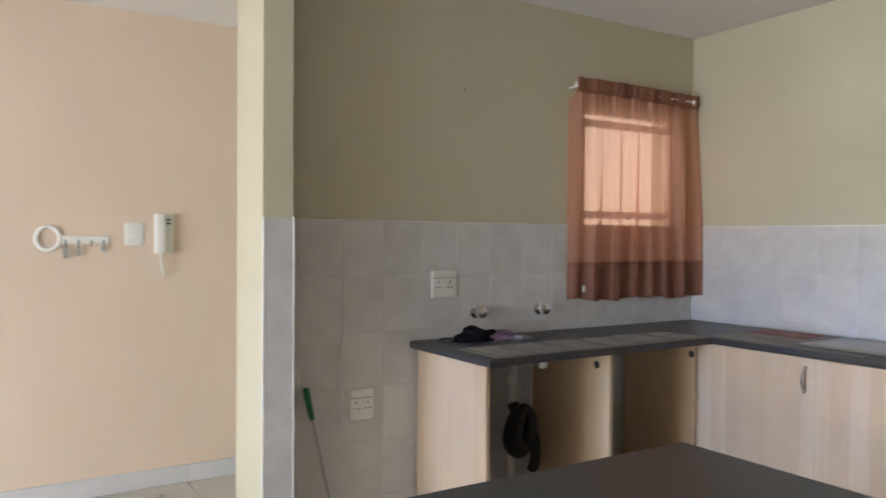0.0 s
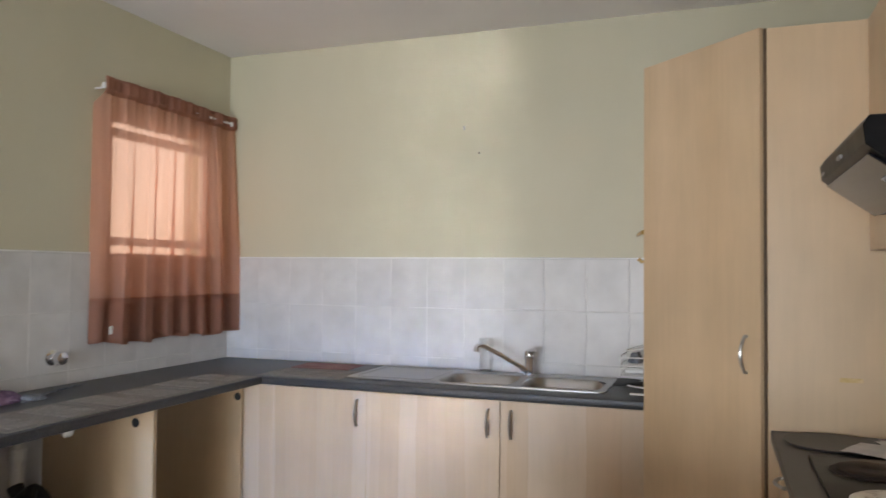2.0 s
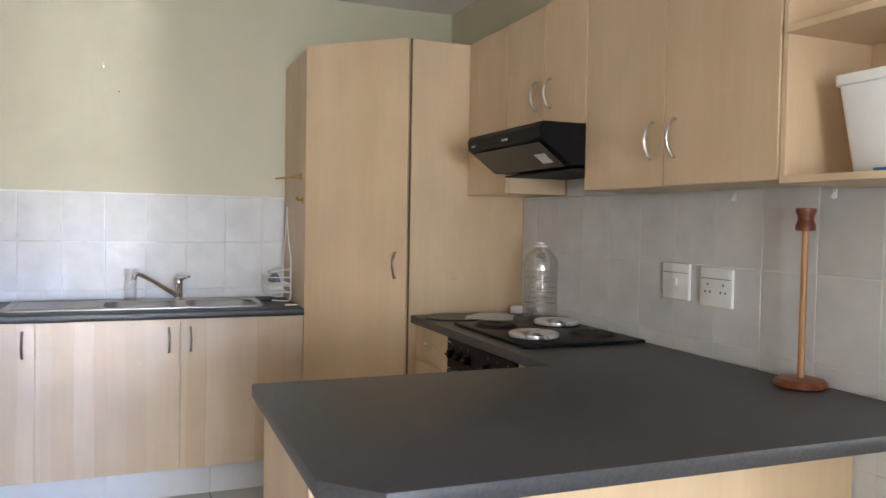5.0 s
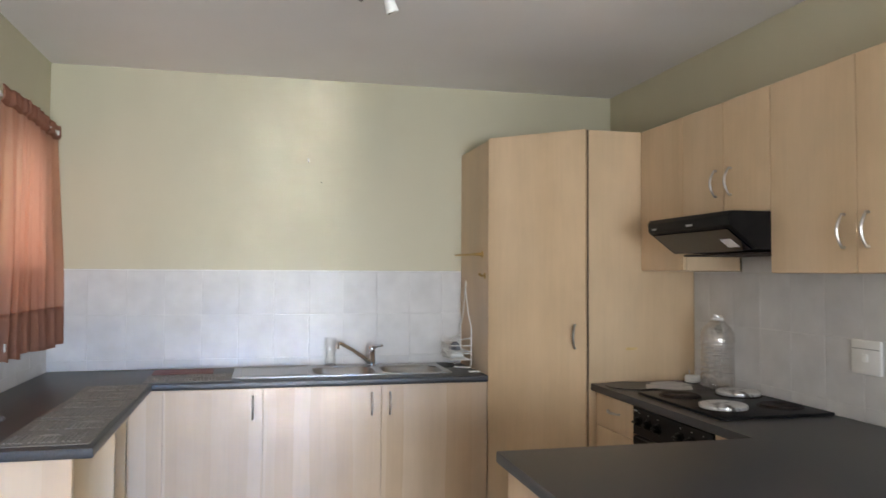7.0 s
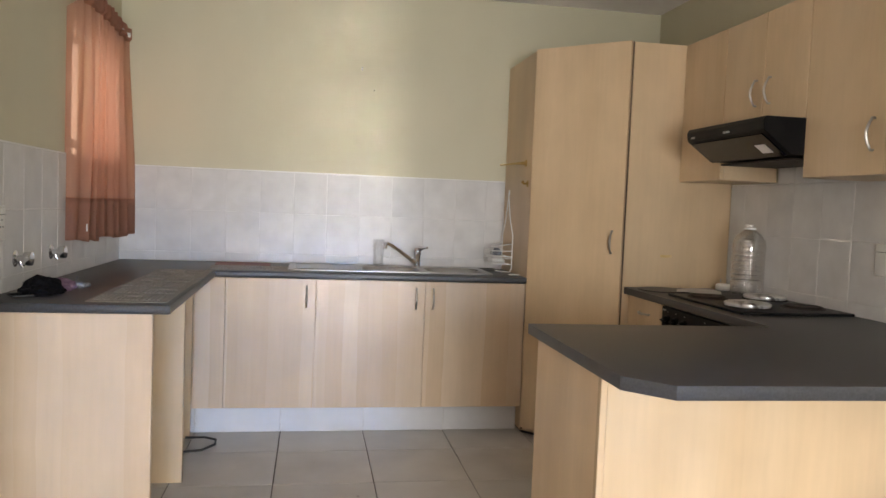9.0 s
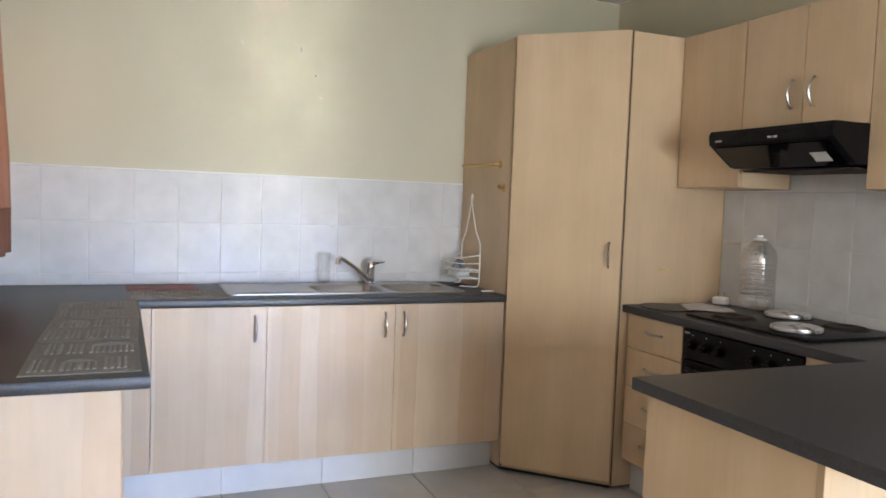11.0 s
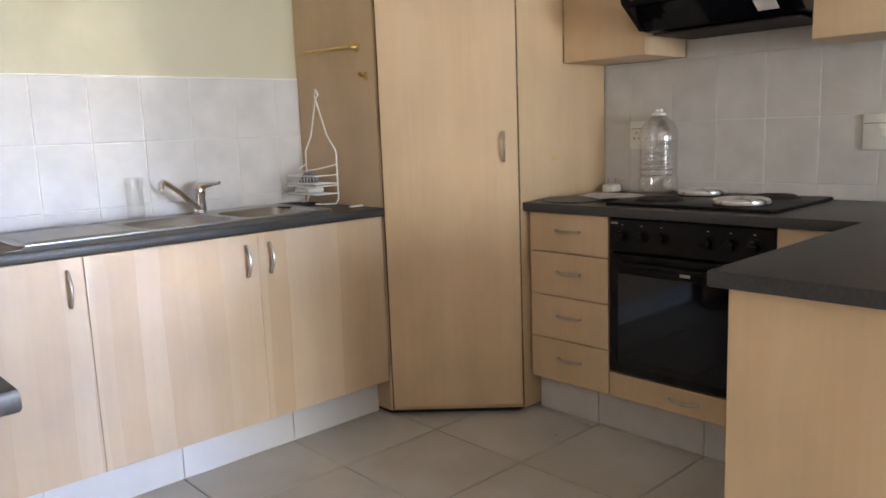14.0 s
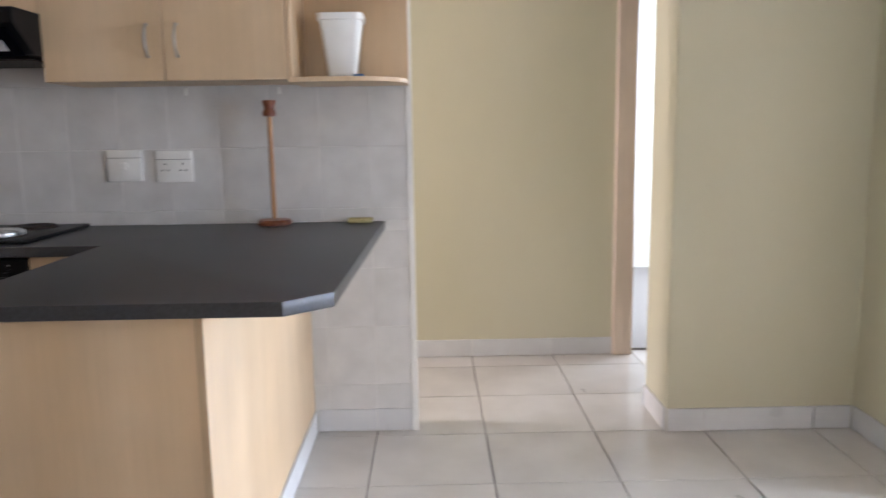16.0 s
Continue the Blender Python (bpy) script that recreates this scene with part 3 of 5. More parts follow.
# dark strips put in both door gaps in place of their shade
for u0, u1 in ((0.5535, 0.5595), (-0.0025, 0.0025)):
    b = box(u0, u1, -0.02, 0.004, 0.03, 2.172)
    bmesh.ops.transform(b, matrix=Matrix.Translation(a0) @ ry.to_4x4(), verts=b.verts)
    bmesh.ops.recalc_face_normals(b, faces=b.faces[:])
    part("gap_strip", b, GAP_SHADE, t, "dark strip standing in for the shaded gap beside the door")

# drawers, oven and peninsula
t = thing("drawer_unit", 3.0, -1.19, 0.155, "pale maple unit of four drawers beside the oven", "drawers")
part("body", box(2.79, 3.32, -1.388, -0.99, 0.155, 0.86), MAPLE, t)
zs = (0.862, 0.702, 0.523, 0.343, 0.165)
for z1, z0 in zip(zs, zs[1:]):
    d = part("drawer_front", box(2.77, 2.788, -1.387, -1.004, z0 + 0.002, z1 - 0.002, 0.0015), MAPLE, t)
    zc = (z0 + z1) / 2 + 0.01
    bow_handle((2.77, -1.145, zc), (2.77, -1.255, zc), (-0.026, 0, 0), d, 0.0045)
t = thing("built_in_oven", 3.0, -1.71, 0.263, "black built-in electric oven with knobs and a glass door", "oven")
part("body", box(2.80, 3.30, -2.015, -1.395, 0.264, 0.859), BLACK, t)
part("control_panel", box(2.765, 2.798, -2.015, -1.395, 0.735, 0.858, 0.004), BLACK, t)
dr = part("oven_door", box(2.762, 2.797, -2.013, -1.397, 0.27, 0.728, 0.005), BLACK, t)
part("door_glass", box(2.758, 2.7615, -1.97, -1.44, 0.30, 0.655), BLACK_GLASS, dr, "black reflecting oven glass")
b = tube([(2.762, -1.46, 0.695), (2.735, -1.46, 0.695), (2.73, -1.49, 0.695), (2.73, -1.92, 0.695), (2.735, -1.95, 0.695), (2.762, -1.95, 0.695)], 0.009)
part("handle", b, BLACK, dr, "black bar handle")
part("badge", box(2.7575, 2.7615, -1.73, -1.69, 0.668, 0.682, 0.001), NICKEL, dr, "small silver badge")
for y in (-1.455, -1.535, -1.615, -1.79, -1.87, -1.95):
    b = lathe([(0.026, 0), (0.026, 0.004), (0.019, 0.006), (0.017, 0.022), (0.012, 0.025)], (0, 0, 0), 20)
    box(-0.004, 0.004, -0.018, 0.018, 0.02, 0.03, 0.001, bm=b)
    bmesh.ops.rotate(b, matrix=Matrix.Rotation(radians(-90), 3, "Y"), verts=b.verts)
    bmesh.ops.translate(b, vec=(2.765, y, 0.797), verts=b.verts)
    part("knob", b, BLACK, t)
for i, y in enumerate((-1.455, -1.535, -1.615, -1.79, -1.87, -1.95)):
    part("dial_mark", box(2.7635, 2.7652, y - 0.004, y + 0.004, 0.834, 0.837 + 0.001 * (i % 2)), GREY_METAL, t, "small pale dial mark")
part("panel_print", box(2.7635, 2.7652, -1.435, -1.405, 0.838, 0.845), GREY_METAL, t, "small pale print")
t = thing("oven_drawer", 3.0, -1.71, 0.16, "shallow pale maple drawer under the oven", "drawer")
d = part("drawer_front", box(2.77, 2.788, -2.015, -1.391, 0.165, 0.261, 0.0015), MAPLE, t)
part("body", box(2.79, 3.3, -2.0, -1.4, 0.16, 0.258), MAPLE, t)
bow_handle((2.77, -1.65, 0.215), (2.77, -1.76, 0.215), (-0.026, 0, 0), d, 0.0045)
solid("filler_panel", box(2.77, 2.788, -2.30, -2.018, 0.165, 0.862, 0.0015), MAPLE, "pale maple filler panel between oven and peninsula", "panel")
t = thing("peninsula_cabinet", 2.6, -2.6, 0, "pale maple peninsula cabinet closed by plain panels", "cabinet")
part("body", box(1.90, 3.32, -2.84, -2.32, 0, 0.86), MAPLE, t)
part("end_panel", box(1.88, 1.898, -2.862, -2.302, 0, 0.8625, 0.0015), MAPLE, t)
part("back_panel", box(1.899, 3.322, -2.859, -2.841, 0, 0.8625, 0.0015), MAPLE, t)
part("edging", box(1.8785, 1.8797, -2.862, -2.844, 0, 0.8625), MAPLE_EDGE, t)

# ---------------------------------------------------------------- wall units
XF = 3.024


def wall_unit(y0, y1, z0, doors, label, group="wall cabinets over the hob"):
    t = thing("wall_cabinet", 3.17, (y0 + y1) / 2, z0, label, "cabinet", group)
    part("body", box(XF + 0.019, 3.322, y1 + 0.001, y0 - 0.001, z0, 2.17, 0.001), MAPLE, t)
    for a, b, h in doors:
        d = part("door", box(XF, XF + 0.018, b + 0.0015, a - 0.0015, z0 + 0.001, 2.17, 0.0015), MAPLE, t)
        if h:
            bow_handle((XF, h[0], h[1]), (XF, h[0], h[2]), (-0.032, 0, 0), d, 0.0042)
    return t


wall_unit(-0.99, -1.385, 1.462, [(-0.99, -1.385, None)], "narrow pale maple wall cabinet beside the extractor hood")
wall_unit(-1.387, -1.998, 1.69, [(-1.387, -1.70, (-1.65, 1.885, 1.775)), (-1.70, -1.998, (-1.752, 1.885, 1.775))], "short double-door maple wall cabinet above the extractor hood")
wall_unit(-2.0, -2.862, 1.45, [(-2.0, -2.428, (-2.374, 1.645, 1.535)), (-2.428, -2.862, (-2.478, 1.645, 1.535))], "pale maple double-door wall cabinet over the worktop")
t = thing("open_shelf_unit", 3.17, -3.07, 1.44, "open maple end shelf with rounded shelves", "shelf")
part("side", box(XF + 0.004, 3.322, -2.881, -2.864, 1.44, 2.17, 0.001), MAPLE, t)
part("back", box(3.306, 3.322, -3.285, -2.882, 1.44, 2.17, 0.001), MAPLE, t)
for z in (1.44, 1.80, 2.153):
    poly = [(3.305, -2.882), (3.305, -3.284)] + [(3.305 - 0.09 - 0.20 * math.sin(radians(a)), -3.08 - 0.204 * math.cos(radians(a))) for a in range(0, 91, 10)] + [(3.015, -2.882)]
    part("shelf", prism(poly, z, z + 0.017, 0.001, segments=1), MAPLE, t)

# extractor hood
t = thing("extractor_hood", 3.0, -1.69, 1.5, "black slimline extractor hood under a wall cabinet", "hood")
prof = [(3.32, 1.686), (2.853, 1.686), (2.842, 1.668), (2.846, 1.632), (2.856, 1.624), (2.968, 1.542), (3.32, 1.532)]


def extrude_y(prof, y0, y1, bevel=0.0):
    b = bmesh.new()
    f = b.faces.new([b.verts.new((x, y0, z)) for x, z in prof])
    r = bmesh.ops.extrude_face_region(b, geom=[f])
    bmesh.ops.translate(b, vec=(0, y1 - y0, 0), verts=[v for v in r["geom"] if isinstance(v, bmesh.types.BMVert)])
    bmesh.ops.recalc_face_normals(b, faces=b.faces[:])
    if bevel:
        bmesh.ops.bevel(b, geom=b.edges[:], offset=bevel, segments=1, affect="EDGES")
    return b


part("body", extrude_y(prof, -1.392, -2.002, 0.002), BLACK, t, smooth=False)
vis = [(2.858, 1.6195), (2.854, 1.6155), (2.962, 1.5365), (2.966, 1.5405)]
part("visor", extrude_y(vis, -1.42, -1.975), BLACK_GLASS, t, "dark tinted glass visor", smooth=False)
b = extrude_y([(2.8985, 1.5822), (2.8975, 1.5808), (2.938, 1.5512), (2.939, 1.5526)], -1.86, -1.93)
part("sticker", b, PAPER, t, "pale sticker", smooth=False)
part("filter", box(3.0, 3.29, -1.97, -1.43, 1.525, 1.531, 0.001), HOTPLATE, t, "dark metal grease filter")
for y in (-1.725, -1.75):
    part("switch", box(2.836, 2.843, y - 0.009, y + 0.009, 1.64, 1.648, 0.001), GREY_METAL, t, "pale rocker switch")
part("badge", box(2.8405, 2.8425, -1.47, -1.435, 1.639, 1.647), GREY_METAL, t, "small grey badge")

# hob
t = thing("hob", 3.07, -1.667, 0.9, "black four-plate electric hob let into the worktop", "hob")
part("tray", box(2.815, 3.315, -1.985, -1.345, 0.9, 0.912, 0.004, segments=2), BLACK, t)
HP = ((2.935, -1.50, 0.078), (2.935, -1.822, 0.086), (3.20, -1.535, 0.086), (3.195, -1.82, 0.078))
for x, y, r in HP:
    part("hotplate", lathe([(r + 0.012, 0), (r + 0.012, 0.002), (r, 0.003), (r, 0.009), (r - 0.006, 0.011), (0.022, 0.0105), (0.02, 0.009)], (x, y, 0.912), 32), HOTPLATE, t, "dark cast iron hotplate")
for i in (1, 2):
    x, y, r = HP[i]
    c = thing("hotplate_cover", x, y, 0.923, "round white enamel hotplate cover with smudges", "cover", "hotplate covers")
    part("lid", lathe([(r + 0.006, -0.006), (r + 0.008, 0.0), (r + 0.007, 0.007), (r - 0.004, 0.012), (r - 0.02, 0.0125), (0.01, 0.012)], (x, y, 0.923), 36), FOIL, c)

# ---------------------------------------------------------------- sink
t = thing("sink", 1.575, -0.265, 0.9, "stainless steel double-bowl sink with a drainer", "sink")
SX, SY, SZ = (1.0, 2.165), (-0.49, -0.045), 0.903


def bowl(x0, x1, y0, y1, depth):
    b = bmesh.new()
    loops = []
    for inset, z, r in ((-0.014, 0.0045, 0.075), (0, 0.003, 0.07), (0.006, -0.006, 0.065), (0.016, -depth + 0.02, 0.06), (0.04, -depth, 0.05)):
        loops.append([b.verts.new((x, y, SZ + z)) for x, y in rounded(x0 + inset, x1 - inset, y0 + inset, y1 - inset, r)])
    for u, v in zip(loops, loops[1:]):
        for k in range(len(u)):
            b.faces.new((u[k], u[(k + 1) % len(u)], v[(k + 1) % len(u)], v[k]))
    b.faces.new(loops[-1])
    bmesh.ops.recalc_face_normals(b, faces=b.faces[:])
    return b


B1, B2 = (1.42, 1.755, -0.455, -0.15), (1.795, 2.135, -0.455, -0.15)
holes = [rounded(q[0] - 0.013, q[1] + 0.013, q[2] - 0.013, q[3] + 0.013, 0.075) for q in (B1, B2)]
part("rim", plate(rounded(SX[0], SX[1], SY[0], SY[1], 0.03), holes, 0.8995, SZ + 0.004, 0.0018), STEEL, t)
for q in (B1, B2):
    o = part("bowl", bowl(*q, 0.15), STEEL, t, "deep rounded steel bowl")
    part("waste", lathe([(0.042, 0), (0.042, 0.003), (0.03, 0.004), (0.026, 0.0015)], ((q[0] + q[1]) / 2, -0.285, SZ - 0.1495), 22), CHROME, o, "chrome waste strainer")
outer, inner = rounded(1.035, 1.395, -0.455, -0.085, 0.03), rounded(1.042, 1.388, -0.448, -0.092, 0.025)
b = bmesh.new()
u = [b.verts.new((x, y, SZ + 0.0042)) for x, y in outer]
m = [b.verts.new((x, y, SZ + 0.0065)) for x, y in offset(outer, 0.0035)]
v = [b.verts.new((x, y, SZ + 0.0042)) for x, y in inner]
for s0, s1 in ((u, m), (m, v)):
    for k in range(len(u)):
        b.faces.new((s0[k], s0[(k + 1) % len(u)], s1[(k + 1) % len(u)], s1[k]))
part("drainer_lip", b, STEEL, t)
t = thing("sink_mixer_tap", 1.768, -0.12, 0.907, "chrome single-lever sink mixer with a swung spout", "tap")
c = (1.768, -0.12, 0.907)
part("body", lathe([(0.026, 0), (0.026, 0.006), (0.022, 0.01), (0.021, 0.07), (0.024, 0.076), (0.025, 0.1), (0.019, 0.116), (0.008, 0.12)], c, 24), CHROME, t)
part("spout", tube([(1.762, -0.125, 0.925), (1.73, -0.145, 0.95), (1.65, -0.20, 1.008), (1.585, -0.242, 1.046), (1.568, -0.254, 1.052), (1.556, -0.262, 1.046), (1.553, -0.264, 1.022)], [0.015, 0.012, 0.011, 0.011, 0.011, 0.012, 0.013], 12), CHROME, t)
part("lever", tube([(1.77, -0.122, 1.012), (1.785, -0.142, 1.022), (1.805, -0.18, 1.028), (1.815, -0.205, 1.03)], [0.02, 0.014, 0.008, 0.0065], 10), CHROME, t)

# ---------------------------------------------------------------- curtain
t = thing("curtain", 0.07, -0.53, 1.05, "sheer terracotta voile curtain with a darker hem on a thin rod", "curtain")
CY0, CY1, CZ0, CZ1 = -0.995, -0.02, 1.05, 2.215


def cloth(z0, z1, rows, fall, thick=False):
    b = bmesh.new()
    n = 150
    grid = []
    for j in range(rows + 1):
        z = z0 + (z1 - z0) * j / rows
        down = (CZ1 - z) / (CZ1 - CZ0)
        row = []
        for i in range(n + 1):
            u = i / n
            y = CY0 + (CY1 - CY0) * u + 0.03 * down * (u - 0.3)
            fold = math.sin(u * 2 * math.pi * 7.3 + 0.9 * math.sin(u * 9 + 1) + 0.4 * down)
            fine = math.sin(u * 2 * math.pi * 23 + 2 * math.sin(u * 17))
            amp = 0.008 + 0.028 * min(1, down * 1.6)
            edge = min(1.0, u / 0.05) ** 0.6
            x = 0.055 + (0.016 if z > 2.161 else 0) + fold * amp * 0.8 + fine * 0.004 * (1 - down * 0.4) + 0.012 * math.sin(u * 5 + 3 * down)
            zz = z + (0.006 * math.sin(u * 31) + 0.008 * math.sin(u * 13 + 1) if j == 0 and fall else 0)
            y += 0.010 * math.cos(u * 2 * math.pi * 23 + 2 * math.sin(u * 17)) * min(1, u * 12, (1 - u) * 12) * (0.5 + 0.5 * math.sin(u * 41 + 1.3))
            row.append(b.verts.new((0.004 + (max(0.012, x) - 0.004) * (edge if z < 2.15 else 1), y, zz)))
        grid.append(row)
    for r0, r1 in zip(grid, grid[1:]):
        for i in range(n):
            b.faces.new((r0[i], r0[i + 1], r1[i + 1], r1[i]))
    return b


part("voile", cloth(1.255, 2.16, 22, False), CURTAIN, t)
hem = part("hem", cloth(CZ0, 1.255, 6, True), CURTAIN_HEM, t, "darker doubled hem")
part("seam", cloth(1.252, 1.258, 1, False), CURTAIN_HEM, t)
head = part("heading", cloth(2.16, 2.235, 4, False), CURTAIN_HEM, t, "gathered rod pocket")
for o in (hem, head):
    md = o.modifiers.new("thickness", "SOLIDIFY")
    md.thickness = 0.004
b = box(0.09, 0.0925, -0.965, -0.945, 1.10, 1.135)
part("care_tag", b, PLASTIC, t, "small white care tag")
t = thing("curtain_rod", 0.067, -0.53, 2.195, "thin white curtain rod on wall brackets", "rod")
part("rod", tube([(0.055, -0.99, 2.197), (0.055, -0.012, 2.197)], 0.006, 10), PLASTIC, t)
for y in (-0.985, -0.06):
    part("bracket", box(0.002, 0.064, y - 0.004, y + 0.004, 2.182, 2.19, 0.002), PLASTIC, t)
    part("finial", lathe([(0.009, 0), (0.0105, 0.01), (0.009, 0.02)], (0.055, y, 2.187), 14), PLASTIC, t)

# plain upright added in place of an unidentified red thing outside
t = thing("red_stand_in", -0.75, -0.17, -0.3, "red upright standing in for an unidentified red thing outside the window", "post")
part("post", lathe([(0.04, 0), (0.04, 1.71), (0.032, 1.75), (0.01, 1.765)], (-0.75, -0.17, -0.3), 20), mixed(material("red_paint", (0.5, 0.03, 0.03), 0.5), (0.42, 0.025, 0.025), (0.58, 0.045, 0.04), (9, 9, 9)), t)
part("foot", lathe([(0.09, 0), (0.09, 0.02), (0.055, 0.03)], (-0.75, -0.17, -0.3), 20), GREY_METAL, t, "grey metal foot")

# ---------------------------------------------------------------- things on the window wall


def socket(at, w, h, axis, out, kind, label):
    """A moulded wall plate whose middle is at; it faces along axis with sign out."""
    t = thing("wall_socket" if kind != "switch" else "light_switch", *at, label, "socket" if kind != "switch" else "switch", "white wall plates")

    def place(b):
        # built facing -y, then turned
        ang = {("x", 1): 90, ("x", -1): -90}[(axis, out)]
        bmesh.ops.rotate(b, matrix=Matrix.Rotation(radians(ang), 3, "Z"), verts=b.verts)
        bmesh.ops.translate(b, vec=at, verts=b.verts)
        return b

    part("plate", place(box(-w / 2, w / 2, -0.012, 0.0, -h / 2, h / 2, 0.004, segments=2)), PLASTIC, t)
    if kind == "double":
        part("switch_strip", place(box(-w * 0.44, w * 0.44, -0.0145, -0.0121, h * 0.26, h * 0.42, 0.001)), PLASTIC, t)
        for sx in (-0.24, 0.24):
            part("rocker", place(box(sx * w - 0.009, sx * w + 0.009, -0.0165, -0.0146, h * 0.28, h * 0.40, 0.001)), PLASTIC, t)
            for dx, dz in ((0, 0.08), (-0.011, -0.12), (0.011, -0.12)):
                part("pin_hole", place(box(sx * w + dx - 0.0032, sx * w + dx + 0.0032, -0.0127, -0.0121, dz * h - 0.0034, dz * h + 0.0034)), DARK, t, "dark pin hole")
        part("joint", place(box(-w * 0.46, w * 0.46, -0.0126, -0.0121, h * 0.22, h * 0.235)), DARK, t)
    elif kind == "isolator":
        part("joint", place(box(-w * 0.46, w * 0.46, -0.0126, -0.0121, h * 0.24, h * 0.255)), DARK, t)
        part("rocker", place(box(-0.012, 0.012, -0.0175, -0.0121, -0.016, 0.012, 0.002)), PLASTIC, t)
    else:
        for dz in (-0.28, -0.02, 0.24):
            part("rocker", place(box(-w * 0.32, w * 0.32, -0.0155, -0.0121, dz * h - 0.011, dz * h + 0.011, 0.002)), PLASTIC, t)
    return t


TO = 0.0095  # face of the wall tiles
socket((TO, -1.78, 1.16), 0.138, 0.13, "x", 1, "double", "white double wall socket with switches on the tiled wall")
socket((TO, -2.212, 0.632), 0.115, 0.135, "x", 1, "double", "white low wall socket on the tiled wall")
socket((W - TO, -2.14, 1.141), 0.14, 0.125, "x", -1, "isolator", "white cooker isolator switch on the tiled wall")
socket((W - TO, -2.338, 1.135), 0.147, 0.125, "x", -1, "double", "white double wall socket with switches over the worktop")
socket((W - TO, -1.19, 1.15), 0.13, 0.12, "x", -1, "double", "white double wall socket behind the water bottle")
socket((-1.28, -2.945, 1.39), 0.095, 0.12, "x", 1, "switch", "white three-lever light switch on the entrance wall")

for y, lab in ((-1.59, "chrome washing-machine stop tap on the tiled wall"), (-1.19, "chrome washing-machine stop tap with a shiny dial")):
    t = thing("stop_tap", TO, y, 1.018, lab, "tap", "stop taps on the tiles")
    for nm, prof in (("flange", [(0.032, 0), (0.032, 0.003), (0.022, 0.008), (0.012, 0.01)]), ("dial", [(0.013, 0.01), (0.013, 0.03), (0.026, 0.034), (0.028, 0.05), (0.026, 0.062), (0.012, 0.066)])):
        b = lathe(prof, (0, 0, 0), 20)
        bmesh.ops.rotate(b, matrix=Matrix.Rotation(radians(90), 3, "Y"), verts=b.verts)
        bmesh.ops.translate(b, vec=(TO, y, 1.018), verts=b.verts)
        part(nm, b, CHROME, t)
    part("outlet", tube([(TO + 0.02, y, 1.012), (TO + 0.024, y, 0.995), (TO + 0.03, y, 0.985)], 0.009, 10), CHROME, t)


def wall_hook(p, out, label, mat=PLASTIC, k=1.0):
    p, out, up = Vector(p), Vector(out), Vector((0, 0, k))
    t = thing("wall_hook", *p, label, "hook")
    side = Vector((abs(out.y), abs(out.x), 0)) * k
    lo, hi = p - side * 0.011 - up * 0.022, p + side * 0.011 + out * 0.003 + up * 0.022
    part("plate", box(min(lo.x, hi.x), max(lo.x, hi.x), min(lo.y, hi.y), max(lo.y, hi.y), lo.z, hi.z, 0.001), mat, t)
    q, o = p + out * 0.003, out * k
    part("hook", tube([q + up * 0.006, q + o * 0.012 - up * 0.004, q + o * 0.016 - up * 0.016, q + o * 0.008 - up * 0.022, q + o * 0.022 - up * 0.012], 0.0028 * k, 6), mat, t)


wall_hook((1.40, -0.001, 2.108), (0, -1, 0), "small grey adhesive hook on the cream wall", GREY_METAL, 0.5)
wall_hook((0.001, -1.66, 2.105), (1, 0, 0), "small dull metal hook on the cream wall", GREY_METAL, 0.5)
for y in (-2.402, -2.771):
    wall_hook((W - TO, y, 1.428), (-1, 0, 0), "small white adhesive hook under the wall cabinets", PLASTIC, 0.6)
b = lathe([(0.004, 0), (0.004, 0.003), (0.002, 0.004)], (0, 0, 0), 10)
bmesh.ops.rotate(b, matrix=Matrix.Rotation(radians(90), 3, "X"), verts=b.verts)
bmesh.ops.translate(b, vec=(1.478, 0.0, 1.98), verts=b.verts)
solid("screw", b, DARK, "small dark screw head in the cream wall", "screw")

# broom in the corner by the nib
t = thing("broom", 0.2, -2.40, 0, "thin grey broom stick with a green grip leaning on the tiles", "broom")
part("stick", tube([(0.15, -2.37, 0.04), (0.035, -2.478, 0.70)], 0.006, 8), GREY_METAL, t)
part("grip", tube([(0.055, -2.462, 0.60), (0.05, -2.467, 0.62), (0.033, -2.482, 0.72), (0.03, -2.484, 0.735)], [0.011, 0.014, 0.015, 0.011], 10), GREEN, t, "green plastic grip")
part("head", box(0.06, 0.24, -2.42, -2.34, 0.0, 0.05, 0.008), GREEN, t)

# plumbing under the window worktop
t = thing("waste_pipe", 0.09, -1.43, 0.2, "white plastic waste standpipe in the open bay", "pipe")
part("pipe", tube([(0.09, -1.40, 0.86), (0.09, -1.415, 0.62), (0.09, -1.43, 0.18), (0.03, -1.435, 0.12)], 0.024, 12), PVC, t)
part("collar", tube([(0.09, -1.41, 0.70), (0.09, -1.413, 0.655)], 0.032, 12), PVC, t)
t = thing("drain_hose", 0.15, -1.43, 0.25, "black coiled drain hose hanging on the pipe in the open bay", "hose")
for k in range(4):
    ring = [(0.145 + 0.016 * k + 0.008 * math.sin(a * 3), -1.425 + (0.062 - 0.006 * k) * math.cos(a), 0.425 + 0.012 * k + 0.095 * math.sin(a)) for a in [2 * math.pi * i / 22 for i in range(23)]]
    part("coil", tube(ring, 0.027, 8), RUBBER, t)
part("tail", tube([(0.17, -1.36, 0.45), (0.18, -1.345, 0.36), (0.18, -1.35, 0.28), (0.17, -1.36, 0.24)], 0.026, 8), RUBBER, t)
part("clamp", tube([(0.09, -1.418, 0.56), (0.11, -1.42, 0.53), (0.16, -1.425, 0.52)], 0.03, 8), RUBBER, t)
t = thing("pipe_clip", 0.5, -1.57, 0.81, "white plastic clip under the front of the worktop", "clip")
